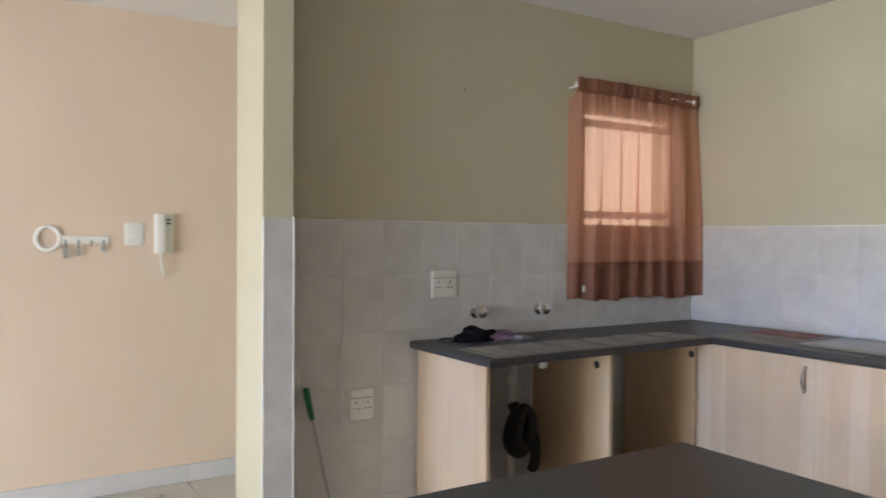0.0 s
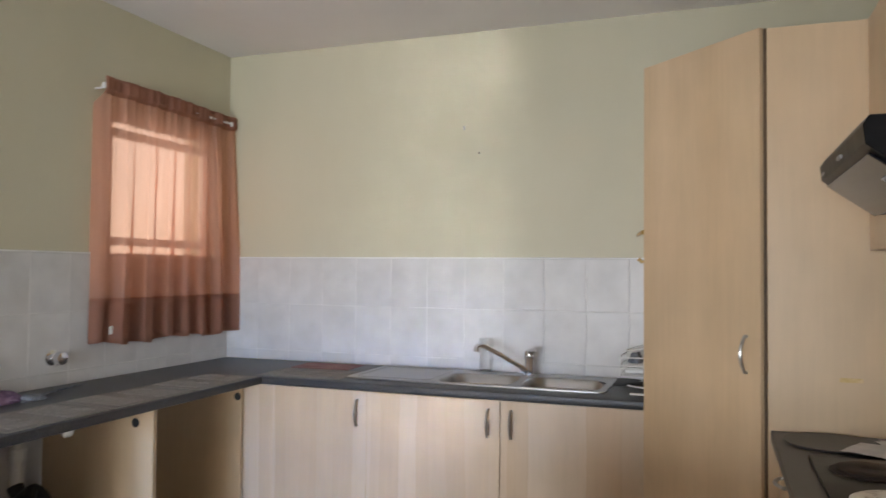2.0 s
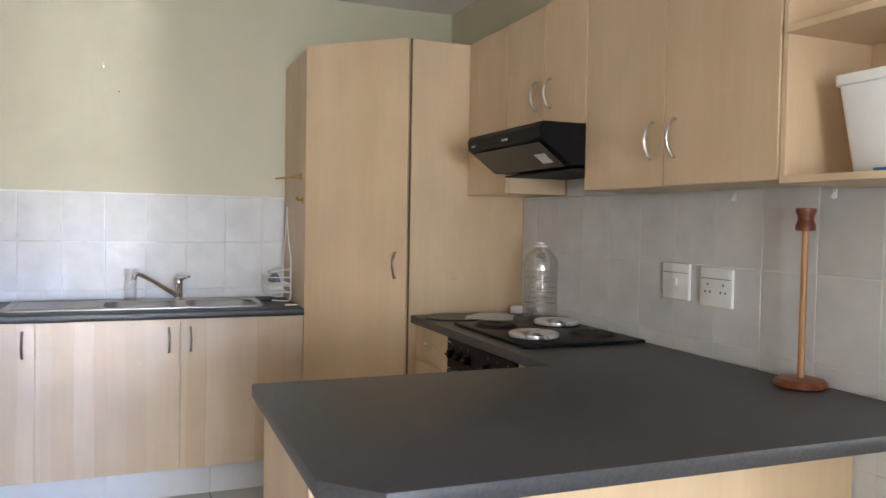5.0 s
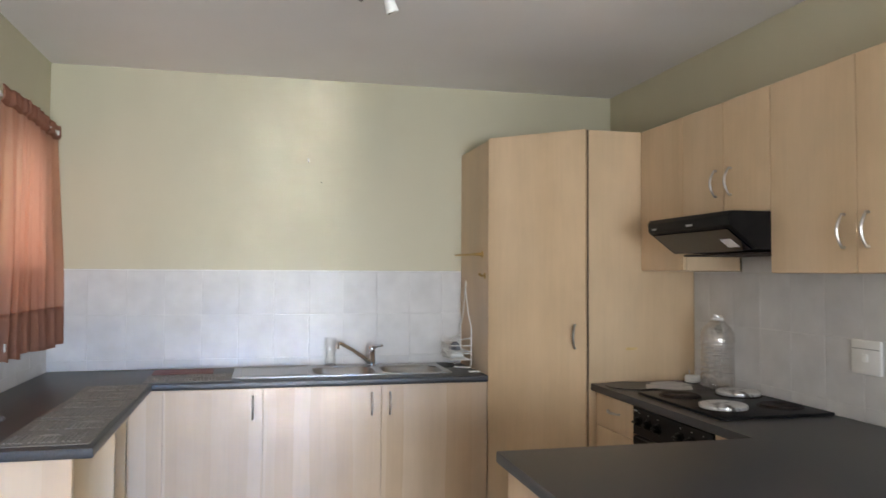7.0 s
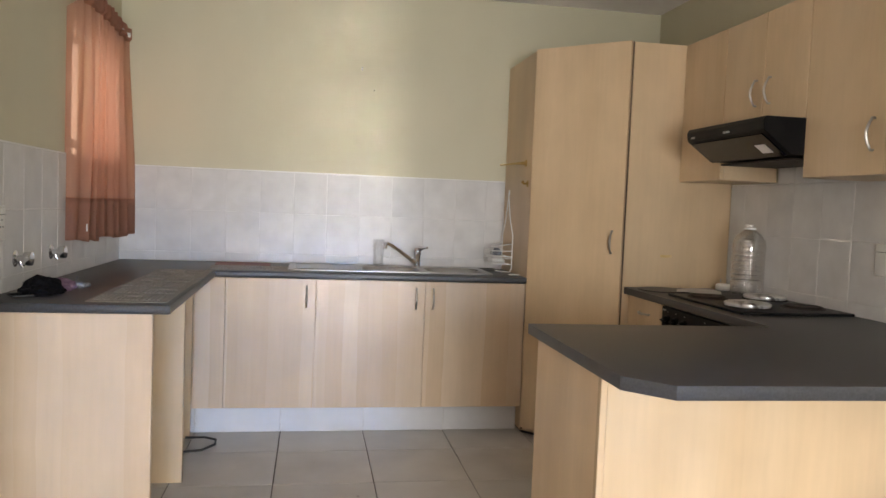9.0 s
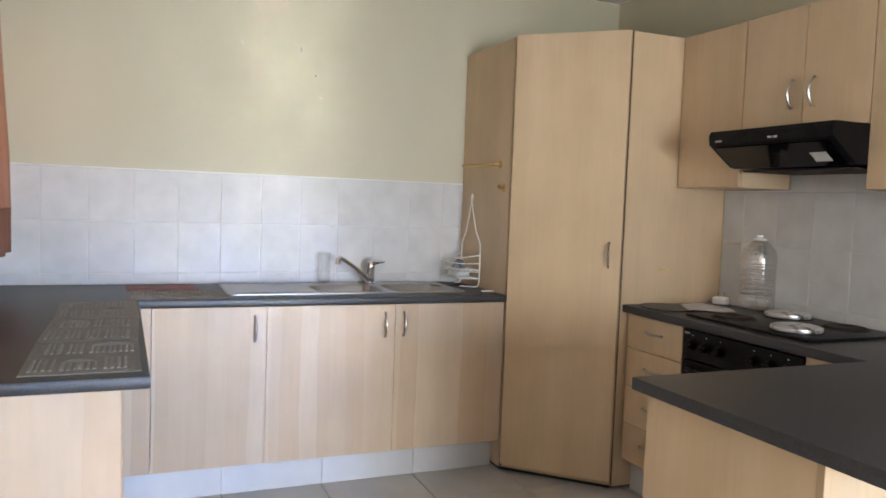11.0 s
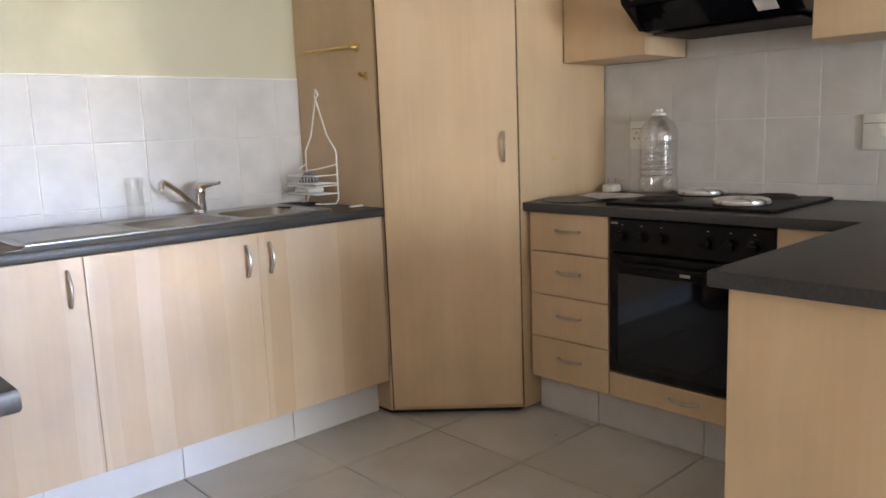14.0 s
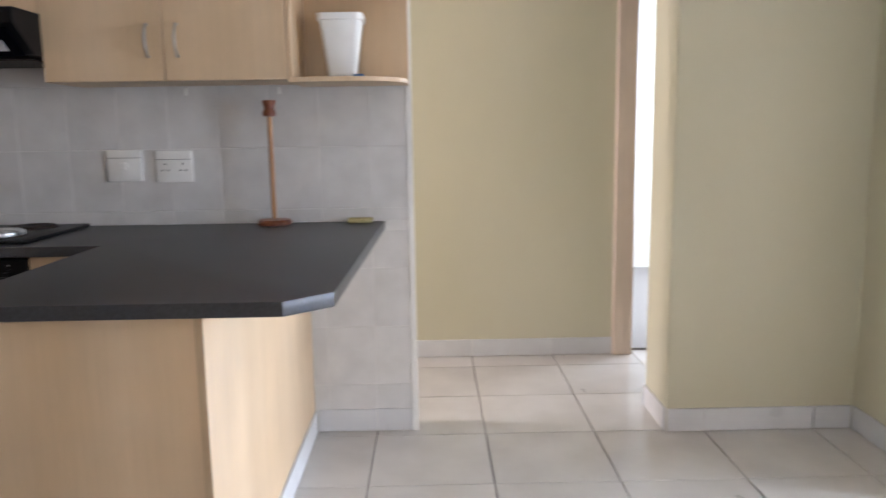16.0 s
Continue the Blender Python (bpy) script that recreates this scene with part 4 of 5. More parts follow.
part("clip", lathe([(0.008, 0.0), (0.018, 0.006), (0.022, 0.02), (0.022, 0.0535)], (0.5, -1.57, 0.811), 16), PVC, t)
b = lathe([(0.014, 0), (0.016, 0.003), (0.01, 0.005)], (0, 0, 0), 14)
bmesh.ops.rotate(b, matrix=Matrix.Rotation(radians(90), 3, "Y"), verts=b.verts)
bmesh.ops.translate(b, vec=(0.0105, -1.52, 0.70), verts=b.verts)
solid("pipe_stub", b, DARK, "small dark pipe stub in the tiles of the open bay", "pipe stub")
b = tube([(0.50, -0.62, 0.012), (0.60, -0.62, 0.012), (0.66, -0.66, 0.012), (0.665, -0.74, 0.012), (0.61, -0.83, 0.012), (0.50, -0.86, 0.012), (0.3, -0.84, 0.012)], 0.006, 8)
solid("power_cable", b, RUBBER, "black appliance cable looped on the floor tiles", "cable")

# ---------------------------------------------------------------- things on the window worktop


def lay_mat(cx, cy, w, d, turn, seed, label):
    """A flexible mat with raised straight bars, bends and arches, each a rib of its own."""
    t = thing("place_mat", cx, cy, CT, label, "place mat", "grey mats on the worktop")
    m = Matrix.Translation((cx, cy, CT)) @ Matrix.Rotation(radians(turn), 4, "Z")
    b = box(-w / 2, w / 2, -d / 2, d / 2, 0, 0.003, 0.001)
    bmesh.ops.transform(b, matrix=m, verts=b.verts)
    base = part("sheet", b, MAT, t)
    rnd = random.Random(seed)

    def rib(pts):
        b = tube([(x, y, 0.0035) for x, y in pts], 0.005, 6)
        bmesh.ops.scale(b, vec=(1, 1, 0.8), verts=b.verts)
        bmesh.ops.transform(b, matrix=m, verts=b.verts)
        part("rib", b, MAT_RIB, base)

    s, hb = 0.0155, d * 0.16
    for j, y0 in enumerate((-d * 0.25, d * 0.25)):
        x = -w / 2 + 0.02 + 0.02 * j
        while x < w / 2 - 0.06:
            n = min(rnd.choice((3, 4, 5, 6)), int((w / 2 - 0.012 - x) / s))
            if n >= 4 and rnd.random() < 0.5:
                k2 = n // 2 + 1
                c = x + (k2 - 0.5) * s
                for k in range(k2):
                    r = s * (k + 0.4)
                    arch = [(c + r * math.cos(a), y0 + hb * 0.3 + r * 0.9 * math.sin(a)) for a in [math.pi * q / 10 for q in range(11)]]
                    rib([(c + r, y0 - hb)] + arch + [(c - r, y0 - hb)])
                x += 2 * k2 * s + 0.008
            else:
                for k in range(max(1, n)):
                    rib([(x + k * s, y0 - hb), (x + k * s, y0 + hb)])
                x += max(1, n) * s + 0.008


for cy, tw, sd in ((-0.83, 1.5, 1), (-1.27, -1, 2), (-1.705, 0.5, 3)):
    lay_mat(0.488, cy, 0.275, 0.42, tw, sd, "grey rubbery place mat with raised arches on the worktop")
lay_mat(0.79, -0.425, 0.42, 0.275, 2, 4, "grey rubbery place mat with raised arches beside the sink")
b = box(-0.155, 0.155, -0.10, 0.10, 0, 0.004, 0.001)
bmesh.ops.transform(b, matrix=Matrix.Translation((0.735, -0.165, CT)) @ Matrix.Rotation(radians(3), 4, "Z"), verts=b.verts)
solid("red_mat", b, RED_CARD, "dull red thin mat lying on the worktop", "mat")


def rumpled(cx, cy, rx, ry, h, seed, turn=0):
    b = bmesh.new()
    bmesh.ops.create_icosphere(b, subdivisions=4, radius=1)
    off = Vector((seed * 3.1, seed * 1.7, 0))
    for v in b.verts:
        n = noise.noise(v.co * 1.6 + off) * 0.35 + noise.noise(v.co * 4 + off) * 0.16
        v.co = Vector((v.co.x * (1 + n), v.co.y * (1 + n), max(0.0, v.co.z) * (1 + n * 1.4)))
    bmesh.ops.scale(b, vec=(rx, ry, h), verts=b.verts)
    bmesh.ops.transform(b, matrix=Matrix.Translation((cx, cy, CT)) @ Matrix.Rotation(radians(turn), 4, "Z"), verts=b.verts)
    return b


solid("black_bag", rumpled(0.14, -1.68, 0.07, 0.115, 0.055, 2), CLOTH_BLACK, "crumpled black cloth bag on the worktop", "bag")
solid("mauve_cloth", rumpled(0.16, -1.56, 0.055, 0.10, 0.034, 5), CLOTH_MAUVE, "crumpled mauve cloth lying beside a bag", "cloth")
solid("grey_cloth", rumpled(0.20, -1.46, 0.045, 0.06, 0.02, 7), CLOTH_GREY, "small grey folded cloth on the worktop", "cloth")
solid("power_cable", tube([(0.10, -1.75, 0.908), (0.07, -1.82, 0.908), (0.10, -1.86, 0.908), (0.16, -1.83, 0.908)], 0.004, 6), RUBBER, "thin dark cable trailing on the worktop", "cable")
solid("white_strap", tube([(0.19, -1.44, 0.905), (0.15, -1.32, 0.905), (0.12, -1.2, 0.905), (0.10, -1.12, 0.905)], 0.0035, 6), CLOTH_GREY, "thin grey strap lying along the tiles", "strap")

# ---------------------------------------------------------------- sink corner
t = thing("drinking_glass", 1.536, -0.045, CT, "tall clear drinking glass standing behind the sink", "glass")
R0, GH = 0.032, 0.165
part("wall", lathe([(R0 * 0.9, 0.004), (R0, 0.012), (R0 * 1.06, GH)], (1.536, -0.047, CT), 28), TUMBLER, t)
part("foot", lathe([(R0 * 0.85, 0), (R0 * 0.9, 0.003), (R0 * 0.88, 0.012), (0.01, 0.012)], (1.536, -0.047, CT), 28), GLASS, t)

t = thing("wire_caddy", 2.26, -0.16, CT, "white wire shower caddy leaning on the larder side", "caddy")
px = 2.318
fr = [(px, -0.175, 1.40), (px, -0.162, 1.375), (px, -0.168, 1.36), (px, -0.240, 1.20), (px, -0.295, 1.14), (px, -0.302, 1.13), (px, -0.302, 0.925), (px - 0.01, -0.295, 0.905), (px - 0.05, -0.265, 0.904), (px - 0.09, -0.255, 0.908)]
part("frame", tube(fr, 0.0035, 8), PLASTIC, t)
fr = [(px, -0.175, 1.40), (px, -0.188, 1.375), (px, -0.168, 1.36), (px, -0.115, 1.20), (px, -0.068, 1.14), (px, -0.062, 1.13), (px, -0.062, 0.925), (px - 0.01, -0.066, 0.905), (px - 0.05, -0.090, 0.904)]
part("frame", tube(fr, 0.0035, 8), PLASTIC, t)
for z, drop in ((1.075, 0.012), (1.03, 0.0), (0.985, 0.0)):
    if drop:
        part("towel_bar", tube([(px, -0.302, z), (px - 0.08, -0.240, z - 0.02), (px - 0.10, -0.182, z - 0.025), (px - 0.08, -0.120, z - 0.02), (px, -0.062, z)], 0.003, 6), PLASTIC, t)
        continue
    sh = part("shelf_rim", tube([(px, -0.302, z), (px - 0.11, -0.295, z), (px - 0.12, -0.182, z), (px - 0.11, -0.070, z), (px, -0.062, z)], 0.003, 6), PLASTIC, t)
    part("shelf_rim", tube([(px, -0.302, z - 0.035), (px - 0.11, -0.295, z - 0.035), (px - 0.12, -0.182, z - 0.035), (px - 0.11, -0.070, z - 0.035), (px, -0.062, z - 0.035)], 0.003, 6), PLASTIC, t)
    for i in range(10):
        y = -0.29 + i * 0.024
        part("wire", tube([(px, y, z - 0.035), (px - 0.115, y, z - 0.035), (px - 0.116, y, z)], 0.0016, 5), PLASTIC, sh)
b = rumpled(2.255, -0.17, 0.03, 0.055, 0.035, 9)
bmesh.ops.translate(b, vec=(0, 0, 0.099), verts=b.verts)
solid("scouring_pad", b, CLOTH_GREY, "dark scouring pad lying in the wire caddy", "scourer")
solid("soap_dish", box(2.215, 2.295, -0.23, -0.11, 0.954, 0.975, 0.006), PLASTIC, "small white dish on the lower caddy shelf", "dish")
solid("round_mat", lathe([(0.11, 0), (0.115, 0.002), (0.11, 0.004), (0.01, 0.004)], (2.20, -0.125, CT), 30), RUBBER, "round black rubber mat under the wire caddy", "mat")
solid("white_clip", box(2.26, 2.325, -0.47, -0.45, CT, CT + 0.007, 0.002), PLASTIC, "small white plastic strip on the worktop", "strip")

t = thing("towel_arm", 2.334, -0.44, 1.553, "brass towel arm fixed to the larder side", "towel rail")
b = lathe([(0.02, 0), (0.02, 0.004), (0.013, 0.007)], (0, 0, 0), 16)
bmesh.ops.rotate(b, matrix=Matrix.Rotation(radians(-90), 3, "Y"), verts=b.verts)
bmesh.ops.translate(b, vec=(2.3335, -0.47, 1.552), verts=b.verts)
part("rose", b, BRASS, t)
part("arm", tube([(2.327, -0.47, 1.552), (2.312, -0.465, 1.552), (2.295, -0.40, 1.552), (2.26, -0.155, 1.553)], [0.009, 0.009, 0.007, 0.0045], 10), BRASS, t)
t = thing("brass_hook", 2.334, -0.52, 1.432, "small brass hook on the larder side", "hook")
part("plate", box(2.329, 2.334, -0.532, -0.508, 1.415, 1.45, 0.0015), BRASS, t)
part("peg", tube([(2.33, -0.52, 1.435), (2.312, -0.52, 1.432), (2.30, -0.52, 1.445)], [0.006, 0.006, 0.009], 10), BRASS, t)

# ---------------------------------------------------------------- hob corner
BX, BY, BZ = 3.247, -1.31, 0.912
t = thing("water_bottle", BX, BY, BZ, "large clear ribbed plastic water bottle without a cap", "bottle")
prof = [(0.066, 0.0), (0.076, 0.008), (0.078, 0.05)]
for k in range(7):
    z = 0.06 + k * 0.023
    prof += [(0.078, z), (0.072, z + 0.007), (0.072, z + 0.011), (0.078, z + 0.018)]
prof += [(0.078, 0.235), (0.074, 0.262), (0.058, 0.29), (0.034, 0.31), (0.025, 0.318), (0.024, 0.322), (0.024, 0.342)]
part("bottle", lathe(prof, (BX, BY, BZ), 40), PET, t)
part("neck_ring", lathe([(0.0245, 0), (0.028, 0.001), (0.028, 0.007), (0.0245, 0.008)], (BX, BY, BZ + 0.318), 24), PLASTIC, t, "white cap ring")


def sheet(cx, cy, w, d, turn, z, mat, name, label, cat):
    b = bmesh.new()
    bmesh.ops.create_grid(b, x_segments=8, y_segments=6, size=0.5)
    for v in b.verts:
        v.co.z = 0.0015 * math.sin(v.co.x * 7 + turn) + 0.001 * math.cos(v.co.y * 9)
    r = bmesh.ops.extrude_face_region(b, geom=b.faces[:])
    bmesh.ops.translate(b, vec=(0, 0, 0.0008), verts=[v for v in r["geom"] if isinstance(v, bmesh.types.BMVert)])
    bmesh.ops.recalc_face_normals(b, faces=b.faces[:])
    bmesh.ops.scale(b, vec=(w, d, 1), verts=b.verts)
    bmesh.ops.transform(b, matrix=Matrix.Translation((cx, cy, z)) @ Matrix.Rotation(radians(turn), 4, "Z"), verts=b.verts)
    return solid(name, b, mat, label, cat)


sheet(3.03, -1.245, 0.21, 0.15, -28, CT + 0.0105, PAPER, "paper_sheet", "loose white sheet of paper beside the hob", "paper")
sheet(3.10, -1.125, 0.19, 0.14, 14, CT + 0.0065, PAPER, "paper_sheet", "loose white sheet of paper beside the hob", "paper")
sheet(3.13, -1.045, 0.19, 0.07, 5, CT + 0.003, CARD, "printed_leaflet", "dark printed leaflet lying by the tiled wall", "leaflet")
solid("chopping_board", lathe([(0.128, 0), (0.13, 0.003), (0.128, 0.006), (0.02, 0.006)], (2.90, -1.125, CT), 40), WORKTOP, "round dark board lying on the worktop", "board")
t = thing("plug_adapter", 3.24, -1.06, CT, "white round plug adapter with two metal pins upwards", "adapter")
part("body", lathe([(0.03, 0.0), (0.04, 0.006), (0.04, 0.03), (0.034, 0.036), (0.01, 0.037)], (3.27, -1.06, CT), 24), PLASTIC, t)
for dx in (-0.011, 0.011):
    part("pin", tube([(3.27 - dx, -1.06 + dx, CT + 0.04), (3.27 - dx, -1.06 + dx, CT + 0.062)], 0.0026, 8), NICKEL, t, "metal pin")
# yellow stain on the larder side, made as a thin raised strip
STAIN = mixed(material("yellow_stain", (0.6, 0.42, 0.16), 0.6), (0.56, 0.38, 0.14), (0.68, 0.50, 0.27), (60, 60, 60))
solid("stain_mark", box(2.94, 3.005, -0.9875, -0.986, 1.061, 1.074, 0.0005), STAIN, "yellow smeared stain on the larder side", "tape")

# ---------------------------------------------------------------- peninsula
t = thing("kitchen_roll_stand", 3.25, -2.742, CT, "empty turned wooden kitchen-roll stand with a red-brown base and top", "stand")
part("base", lathe([(0.06, 0), (0.068, 0.004), (0.068, 0.014), (0.06, 0.022), (0.02, 0.026)], (3.255, -2.742, CT), 32), RED_WOOD, t)
part("pole", lathe([(0.009, 0.024), (0.009, 0.25), (0.0085, 0.43)], (3.255, -2.742, CT), 16), PALE_WOOD, t, "pale wooden pole")
part("top", lathe([(0.018, 0.425), (0.026, 0.427), (0.026, 0.44), (0.022, 0.45), (0.02, 0.458), (0.022, 0.468), (0.027, 0.478), (0.026, 0.487), (0.01, 0.488)], (3.255, -2.742, CT), 24), RED_WOOD, t, "red-brown turned knob")
solid("sponge", box(3.255, 3.315, -3.13, -3.03, CT, CT + 0.018, 0.005), SPONGE, "flat yellow sponge on the end of the worktop", "sponge")
t = thing("white_planter", 3.16, -3.045, 1.457, "tapered white square plastic pot standing on the open shelf", "pot")
b = bmesh.new()
rings = []
for s, z in ((0.045, 0.003), (0.05, 0.01), (0.076, 0.205), (0.083, 0.207), (0.084, 0.23), (0.078, 0.23), (0.073, 0.2), (0.045, 0.02)):
    rings.append([b.verts.new((3.16 + x, -3.045 + y, 1.457 + z)) for x, y in rounded(-s, s, -s, s, s * 0.3, 3)])
for u, v in zip(rings, rings[1:]):
    for k in range(len(u)):
        b.faces.new((u[k], u[(k + 1) % len(u)], v[(k + 1) % len(u)], v[k]))
b.faces.new(rings[0][::-1])
b.faces.new(rings[-1])
bmesh.ops.recalc_face_normals(b, faces=b.faces[:])
part("pot", b, PLASTIC, t)
solid("blue_lid", box(3.06, 3.10, -3.13, -3.09, 1.457, 1.467, 0.003), BLUE, "small blue plastic lid beside a white pot", "lid")

# ---------------------------------------------------------------- ceiling lamp
t = thing("ceiling_spotlight", 1.583, -1.70, H - 0.03, "cream round ceiling fitting with three white spot heads, unlit", "lamp")
part("rose", lathe([(0.085, -0.034), (0.105, -0.02), (0.112, -0.006), (0.112, -0.001)], (1.583, -1.70, H), 36), mixed(material("cream_enamel", (0.6, 0.57, 0.44), 0.35), (0.56, 0.53, 0.4), (0.64, 0.61, 0.48), (6, 6, 6)), t)
part("finial", lathe([(0.006, -0.048), (0.011, -0.042), (0.009, -0.033)], (1.583, -1.70, H), 16), PLASTIC, t)
for ang, aim in ((200, (-0.52, -0.2, -0.8)), (305, (-0.1, -0.93, -0.32)), (70, (0.3, 0.1, -0.9))):
    a = radians(ang)
    base = Vector((1.583 + 0.072 * math.cos(a), -1.70 + 0.072 * math.sin(a), H - 0.03))
    d = Vector(aim).normalized()
    pivot = base + Vector((0, 0, -0.044))
    head = part("spot_head", tube([pivot - d * 0.024, pivot - d * 0.02, pivot + d * 0.004, pivot + d * 0.058, pivot + d * 0.064], [0.012, 0.017, 0.02, 0.026, 0.024], 18), PLASTIC, t)
    part("stem", tube([base + Vector((0, 0, 0.005)), base + Vector((0, 0, -0.03))], 0.007, 8), NICKEL, head, "small metal stem")
    part("bulb_face", tube([pivot + d * 0.0645, pivot + d * 0.067], [0.021, 0.017], 16), FOIL, head, "unlit reflector bulb")

# ---------------------------------------------------------------- entrance wall
XE = -1.28
t = thing("key_rack", XE, -3.23, 1.35, "key-shaped white key rack with keys on its hooks", "key rack")
b = bmesh.new()
ring = [(XE + 0.008, -3.36 + 0.055 * math.cos(a), 1.365 + 0.06 * math.sin(a)) for a in [2 * math.pi * i / 24 for i in range(25)]]
part("bow", tube(ring, 0.011, 8), PLASTIC, t)
part("shaft", box(XE, XE + 0.014, -3.31, -3.07, 1.335, 1.38, 0.004), PLASTIC, t)
for i, y in enumerate((-3.28, -3.22, -3.16, -3.10)):
    hk = part("hook", tube([(XE + 0.014, y, 1.352), (XE + 0.028, y, 1.345), (XE + 0.03, y, 1.332), (XE + 0.026, y, 1.325)], 0.003, 6), DARK, t, "dark hook")
    if i != 2:
        part("key", box(XE + 0.02, XE + 0.023, y - 0.011, y + 0.011, 1.262 + 0.012 * i, 1.326, 0.001), GREY_METAL, hk, "hanging grey key")
t = thing("intercom_handset", XE, -2.8, 1.28, "white wall intercom handset with a cord below", "intercom")
part("base", box(XE, XE + 0.035, -2.83, -2.745, 1.29, 1.50, 0.006, segments=2), PLASTIC, t)
part("handset", box(XE + 0.036, XE + 0.075, -2.852, -2.795, 1.285, 1.505, 0.012, segments=3), PLASTIC, t)
for z in (1.47, 1.45):
    part("button", box(XE + 0.0352, XE + 0.038, -2.785, -2.762, z - 0.004, z + 0.004, 0.001), DARK, t)
part("cord", tube([(XE + 0.05, -2.82, 1.29), (XE + 0.045, -2.815, 1.23), (XE + 0.03, -2.80, 1.18), (XE + 0.012, -2.795, 1.165)], 0.006, 8), PLASTIC, t)

# ---------------------------------------------------------------- tiles and skirting


def tile_mesh(name, w, h, d, mat, edge=0.0015):
    """A glazed piece lying in x-y with its middle at the origin and its face up at z = d."""
    b = bmesh.new()
    rings = [[b.verts.new((x * (w / 2 - e), y * (h / 2 - e), z)) for x, y in ((-1, -1), (1, -1), (1, 1), (-1, 1))] for e, z in ((0, 0), (0, d - edge), (edge, d))]
    for u, v in zip(rings, rings[1:]):
        for k in range(4):
            b.faces.new((u[k], u[(k + 1) % 4], v[(k + 1) % 4], v[k]))
    b.faces.new(rings[-1])
    bmesh.ops.recalc_face_normals(b, faces=b.faces[:])
    data = bpy.data.meshes.new(name)
    b.to_mesh(data)
    b.free()
    data.materials.append(mat)
    return data


CACHE = {}
TURN = {"up": (0, 0, 0), "-y": (90, 0, 0), "+x": (90, 0, 90), "-x": (90, 0, -90)}


def lay(parent, name, face, u0, u1, v0, v1, at, mat, d=0.008, gap=0.003):
    """One tile; u, v: its span along and up the surface; at: the place of the surface."""
    w, h = u1 - u0 - gap, v1 - v0 - gap
    if w < 0.008 or h < 0.008:
        return
    key = (name, round(w, 3), round(h, 3), mat.name)
    if key not in CACHE:
        CACHE[key] = tile_mesh(name, w, h, d, mat)
    ob = new(name, CACHE[key])
    u, v = (u0 + u1) / 2, (v0 + v1) / 2
    loc = {"up": (u, v, at), "-y": (u, at, v), "+x": (at, u, v), "-x": (at, u, v)}[face]
    ob.matrix_world = pose(*loc, *TURN[face])
    ob.parent = parent


def cuts(a, b, start, step):
    """Joints between a and b on a grid."""
    k = math.ceil((a - start) / step - 1e-6)
    out = [a]
    while start + k * step < b - 1e-6:
        if start + k * step > a + 0.004:
            out.append(start + k * step)
        k += 1
    return out + [b]


ROWS = (1.453, 1.204, 0.955, 0.706, 0.457, 0.208, 0.0)


def tiled(parent, face, u0, u1, z0, z1, at, start):
    us = cuts(u0, u1, start, 0.2)
    zs = [z1] + [z for z in ROWS if z0 + 0.004 < z < z1 - 0.004] + [z0]
    for a, b in zip(us, us[1:]):
        for hi, lo in zip(zs, zs[1:]):
            lay(parent, "tile", face, a, b, lo, hi, at, WALL_TILE)


def bed(name, x0, x1, y0, y1, z0, z1):
    return structure(name, box(x0, x1, y0, y1, z0, z1), GROUT, "pale grout bed behind glazed wall tiles", "wall")


ZT = 1.453
B_N = bed("splashback_north", 0.002, 2.333, -0.009, -0.001, 0.901, ZT)
tiled(B_N, "-y", 0.008, 2.333, 0.902, ZT, -0.0025, 0.012)
B_W = bed("splashback_west", 0.001, 0.009, -2.615, -0.002, 0.0, ZT)
tiled(B_W, "+x", -2.614, -0.012, 0.0, ZT, 0.0025, -1.905)
B_E = bed("splashback_east", W - 0.009, W - 0.001, -3.288, -0.987, 0.0, ZT)
tiled(B_E, "-x", -3.27, -0.988, 0.902, ZT, W - 0.0025, -2.522)
tiled(B_E, "-x", -3.27, -2.862, 0.1, 0.862, W - 0.0025, -2.522)
B_H = bed("splashback_hood", W - 0.009, W - 0.001, -1.998, -1.389, ZT + 0.0005, 1.686)
tiled(B_H, "-x", -1.997, -1.39, ZT, 1.685, W - 0.0025, -2.522)
B_P = bed("tiling_nib", 0.221, 0.229, -2.737, -2.617, 0.0, ZT)
for hi, lo in zip(ROWS, ROWS[1:]):
    lay(B_P, "tile", "+x", -2.735, -2.619, lo, hi, 0.2225, WALL_TILE)
for nm, bx in (("tile_trim_1", (0.01, 2.333, -0.0125, -0.001, ZT, ZT + 0.006)), ("tile_trim_2", (0.001, 0.0125, -2.611, -0.013, ZT, ZT + 0.006)), ("tile_trim_3", (W - 0.0125, W - 0.001, -3.27, -2.0, ZT, ZT + 0.006)), ("tile_trim_7", (W - 0.0125, W - 0.001, -1.387, -0.99, ZT, ZT + 0.006)),
               ("tile_trim_4", (0.218, 0.2325, -2.619, -2.612, 0.0, ZT + 0.006)), ("tile_trim_5", (W - 0.014, W + 0.004, -3.296, -3.272, 0.0, 2.59)), ("tile_trim_6", (0.221, 0.2325, -2.7405, -2.736, 0, ZT + 0.006))):
    structure(nm, box(*bx, 0.0015), WHITE_PAINT, "pale edge trim of the wall tiling", "trim")

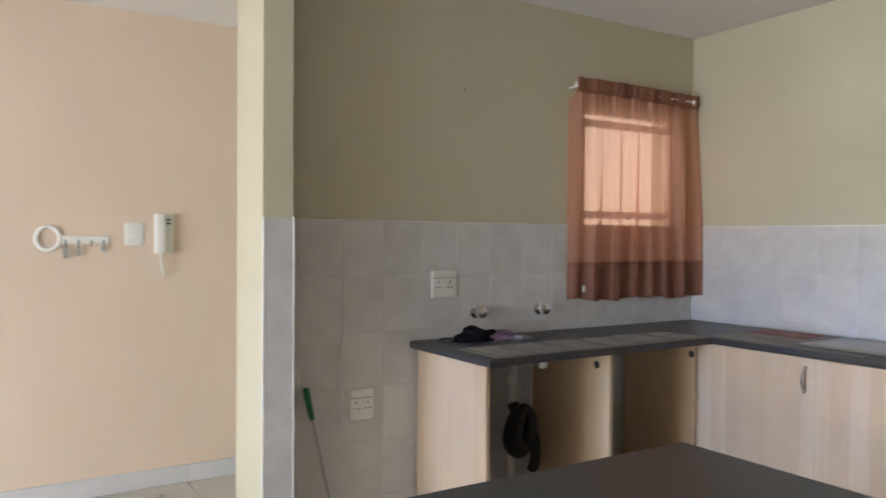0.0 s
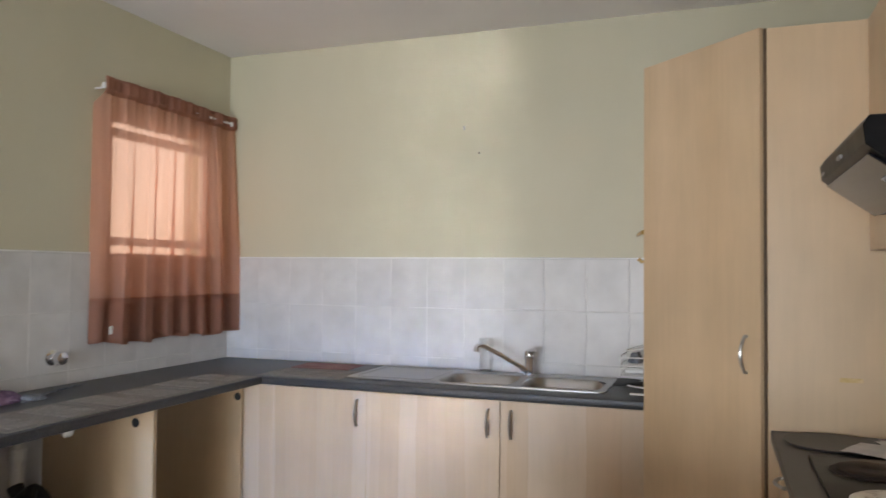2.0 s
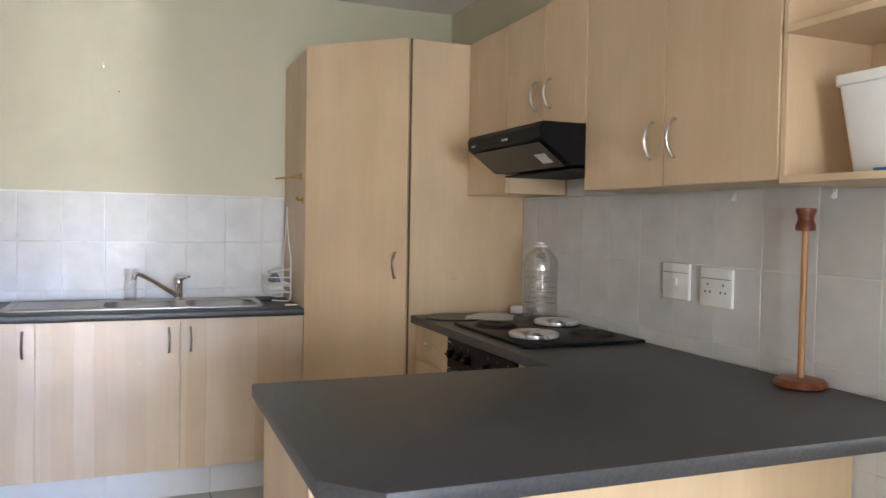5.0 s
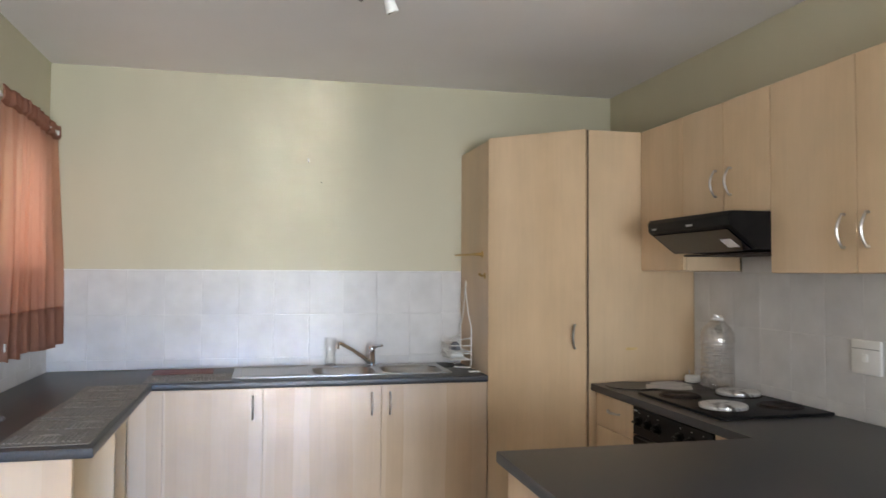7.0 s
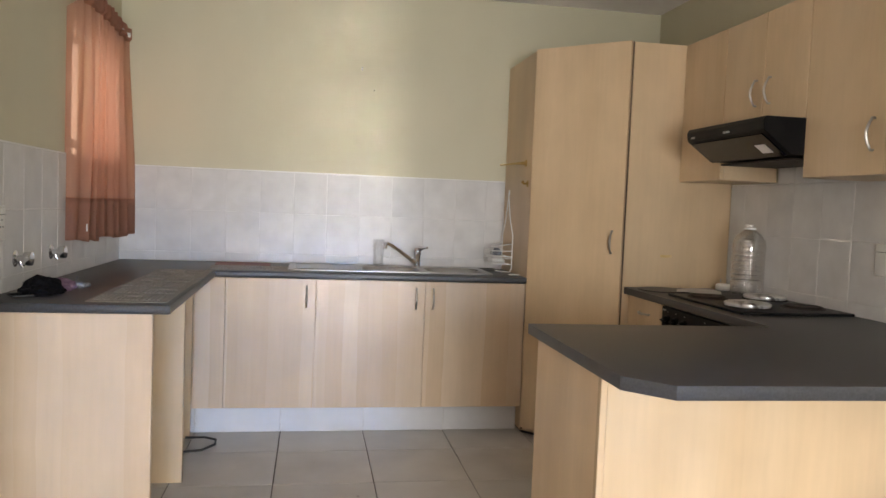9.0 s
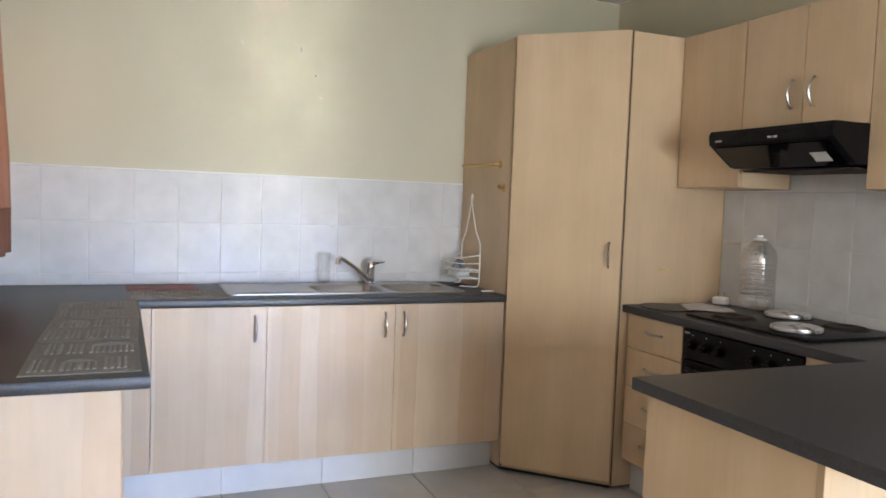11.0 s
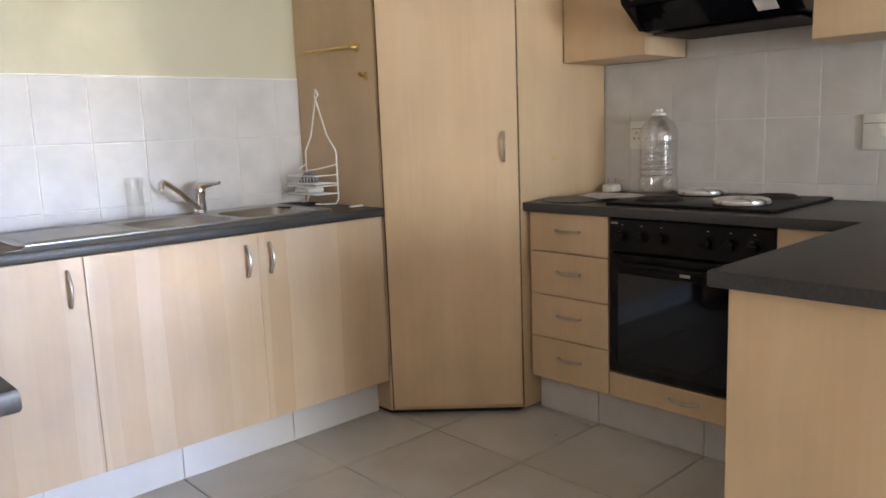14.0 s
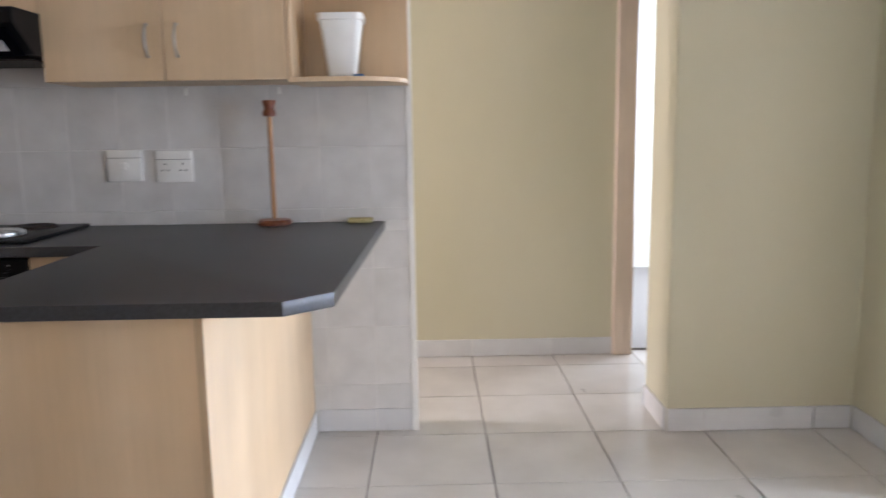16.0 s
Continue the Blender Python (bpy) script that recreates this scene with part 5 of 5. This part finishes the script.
# plinth tiles
fx = [0.071 + 0.457 * k for k in range(-4, 16)]
fy = [-1.293 - 0.457 * k for k in range(-3, 17)]
xs = [0.50] + [x for x in fx if 0.51 < x < 2.33] + [2.33]
for a, b in zip(xs, xs[1:]):
    lay(PL1, "tile", "-y", a, b, 0.004, 0.152, -0.4935, PLINTH_TILE, 0.006, 0.004)
ys = sorted([-2.27] + [y for y in fy if -2.27 < y < -0.99] + [-0.99])
for a, b in zip(ys, ys[1:]):
    lay(PL2, "tile", "-x", a, b, 0.004, 0.152, 2.8435, PLINTH_TILE, 0.006, 0.004)

# skirting of cut tiles


def skirting(name, face, u0, u1, at, start):
    bx = {"+x": (at, at + 0.006, u0, u1), "-x": (at - 0.006, at, u0, u1), "-y": (u0, u1, at - 0.006, at)}[face]
    s = structure(name, box(*bx, 0.0, 0.098), GROUT, "skirting of cut floor tiles", "baseboard")
    q = at + {"+x": 0.003, "-x": -0.003, "-y": -0.003}[face]
    us = cuts(u0, u1, start, 0.457)
    for a, b in zip(us, us[1:]):
        lay(s, "tile", face, a, b, 0.002, 0.1, q, PLINTH_TILE, 0.008, 0.004)


skirting("baseboard_1", "+x", -8.2, -2.25, -1.28, -3.578)
skirting("baseboard_2", "-x", -4.368, -1.0, 4.38, -3.578)
skirting("baseboard_3", "-x", -5.11, -4.337, 3.258, -3.578)
skirting("baseboard_4", "-x", -3.27, -2.87, W - 0.004, -3.578)
skirting("baseboard_5", "-y", 1.905, 3.31, -2.859, 0.071)
skirting("baseboard_6", "-y", -0.115, 0.215, -2.739, 0.071)

s = structure("baseboard_7", box(2.55, 3.244, -5.12, -5.114, 0, 0.098), GROUT, "skirting of cut floor tiles", "baseboard")
b = box(2.55, 3.244, -5.114, -5.108, 0.002, 0.1, 0.0015)
part("tile", b, PLINTH_TILE, s)
s = structure("baseboard_8", box(3.26, 3.568, -4.335, -4.329, 0, 0.098), GROUT, "skirting of cut floor tiles", "baseboard")
part("tile", box(3.26, 3.568, -4.329, -4.323, 0.002, 0.1, 0.0015), PLINTH_TILE, s)

# floor tiles
for x0, x1 in zip(fx, fx[1:]):
    for y1, y0 in zip(fy, fy[1:]):
        if x1 < -1.25 or x0 > 4.44 or y1 < -8.2 or (x0 > 3.0 and y1 < -6.3) or y0 > 0.05 or (x1 < 0 and y0 > -2.0):
            continue
        lay(FLOOR, "tile", "up", x0, min(x1, 4.44), y0, y1, -0.008, FLOOR_TILE, 0.008, 0.005)
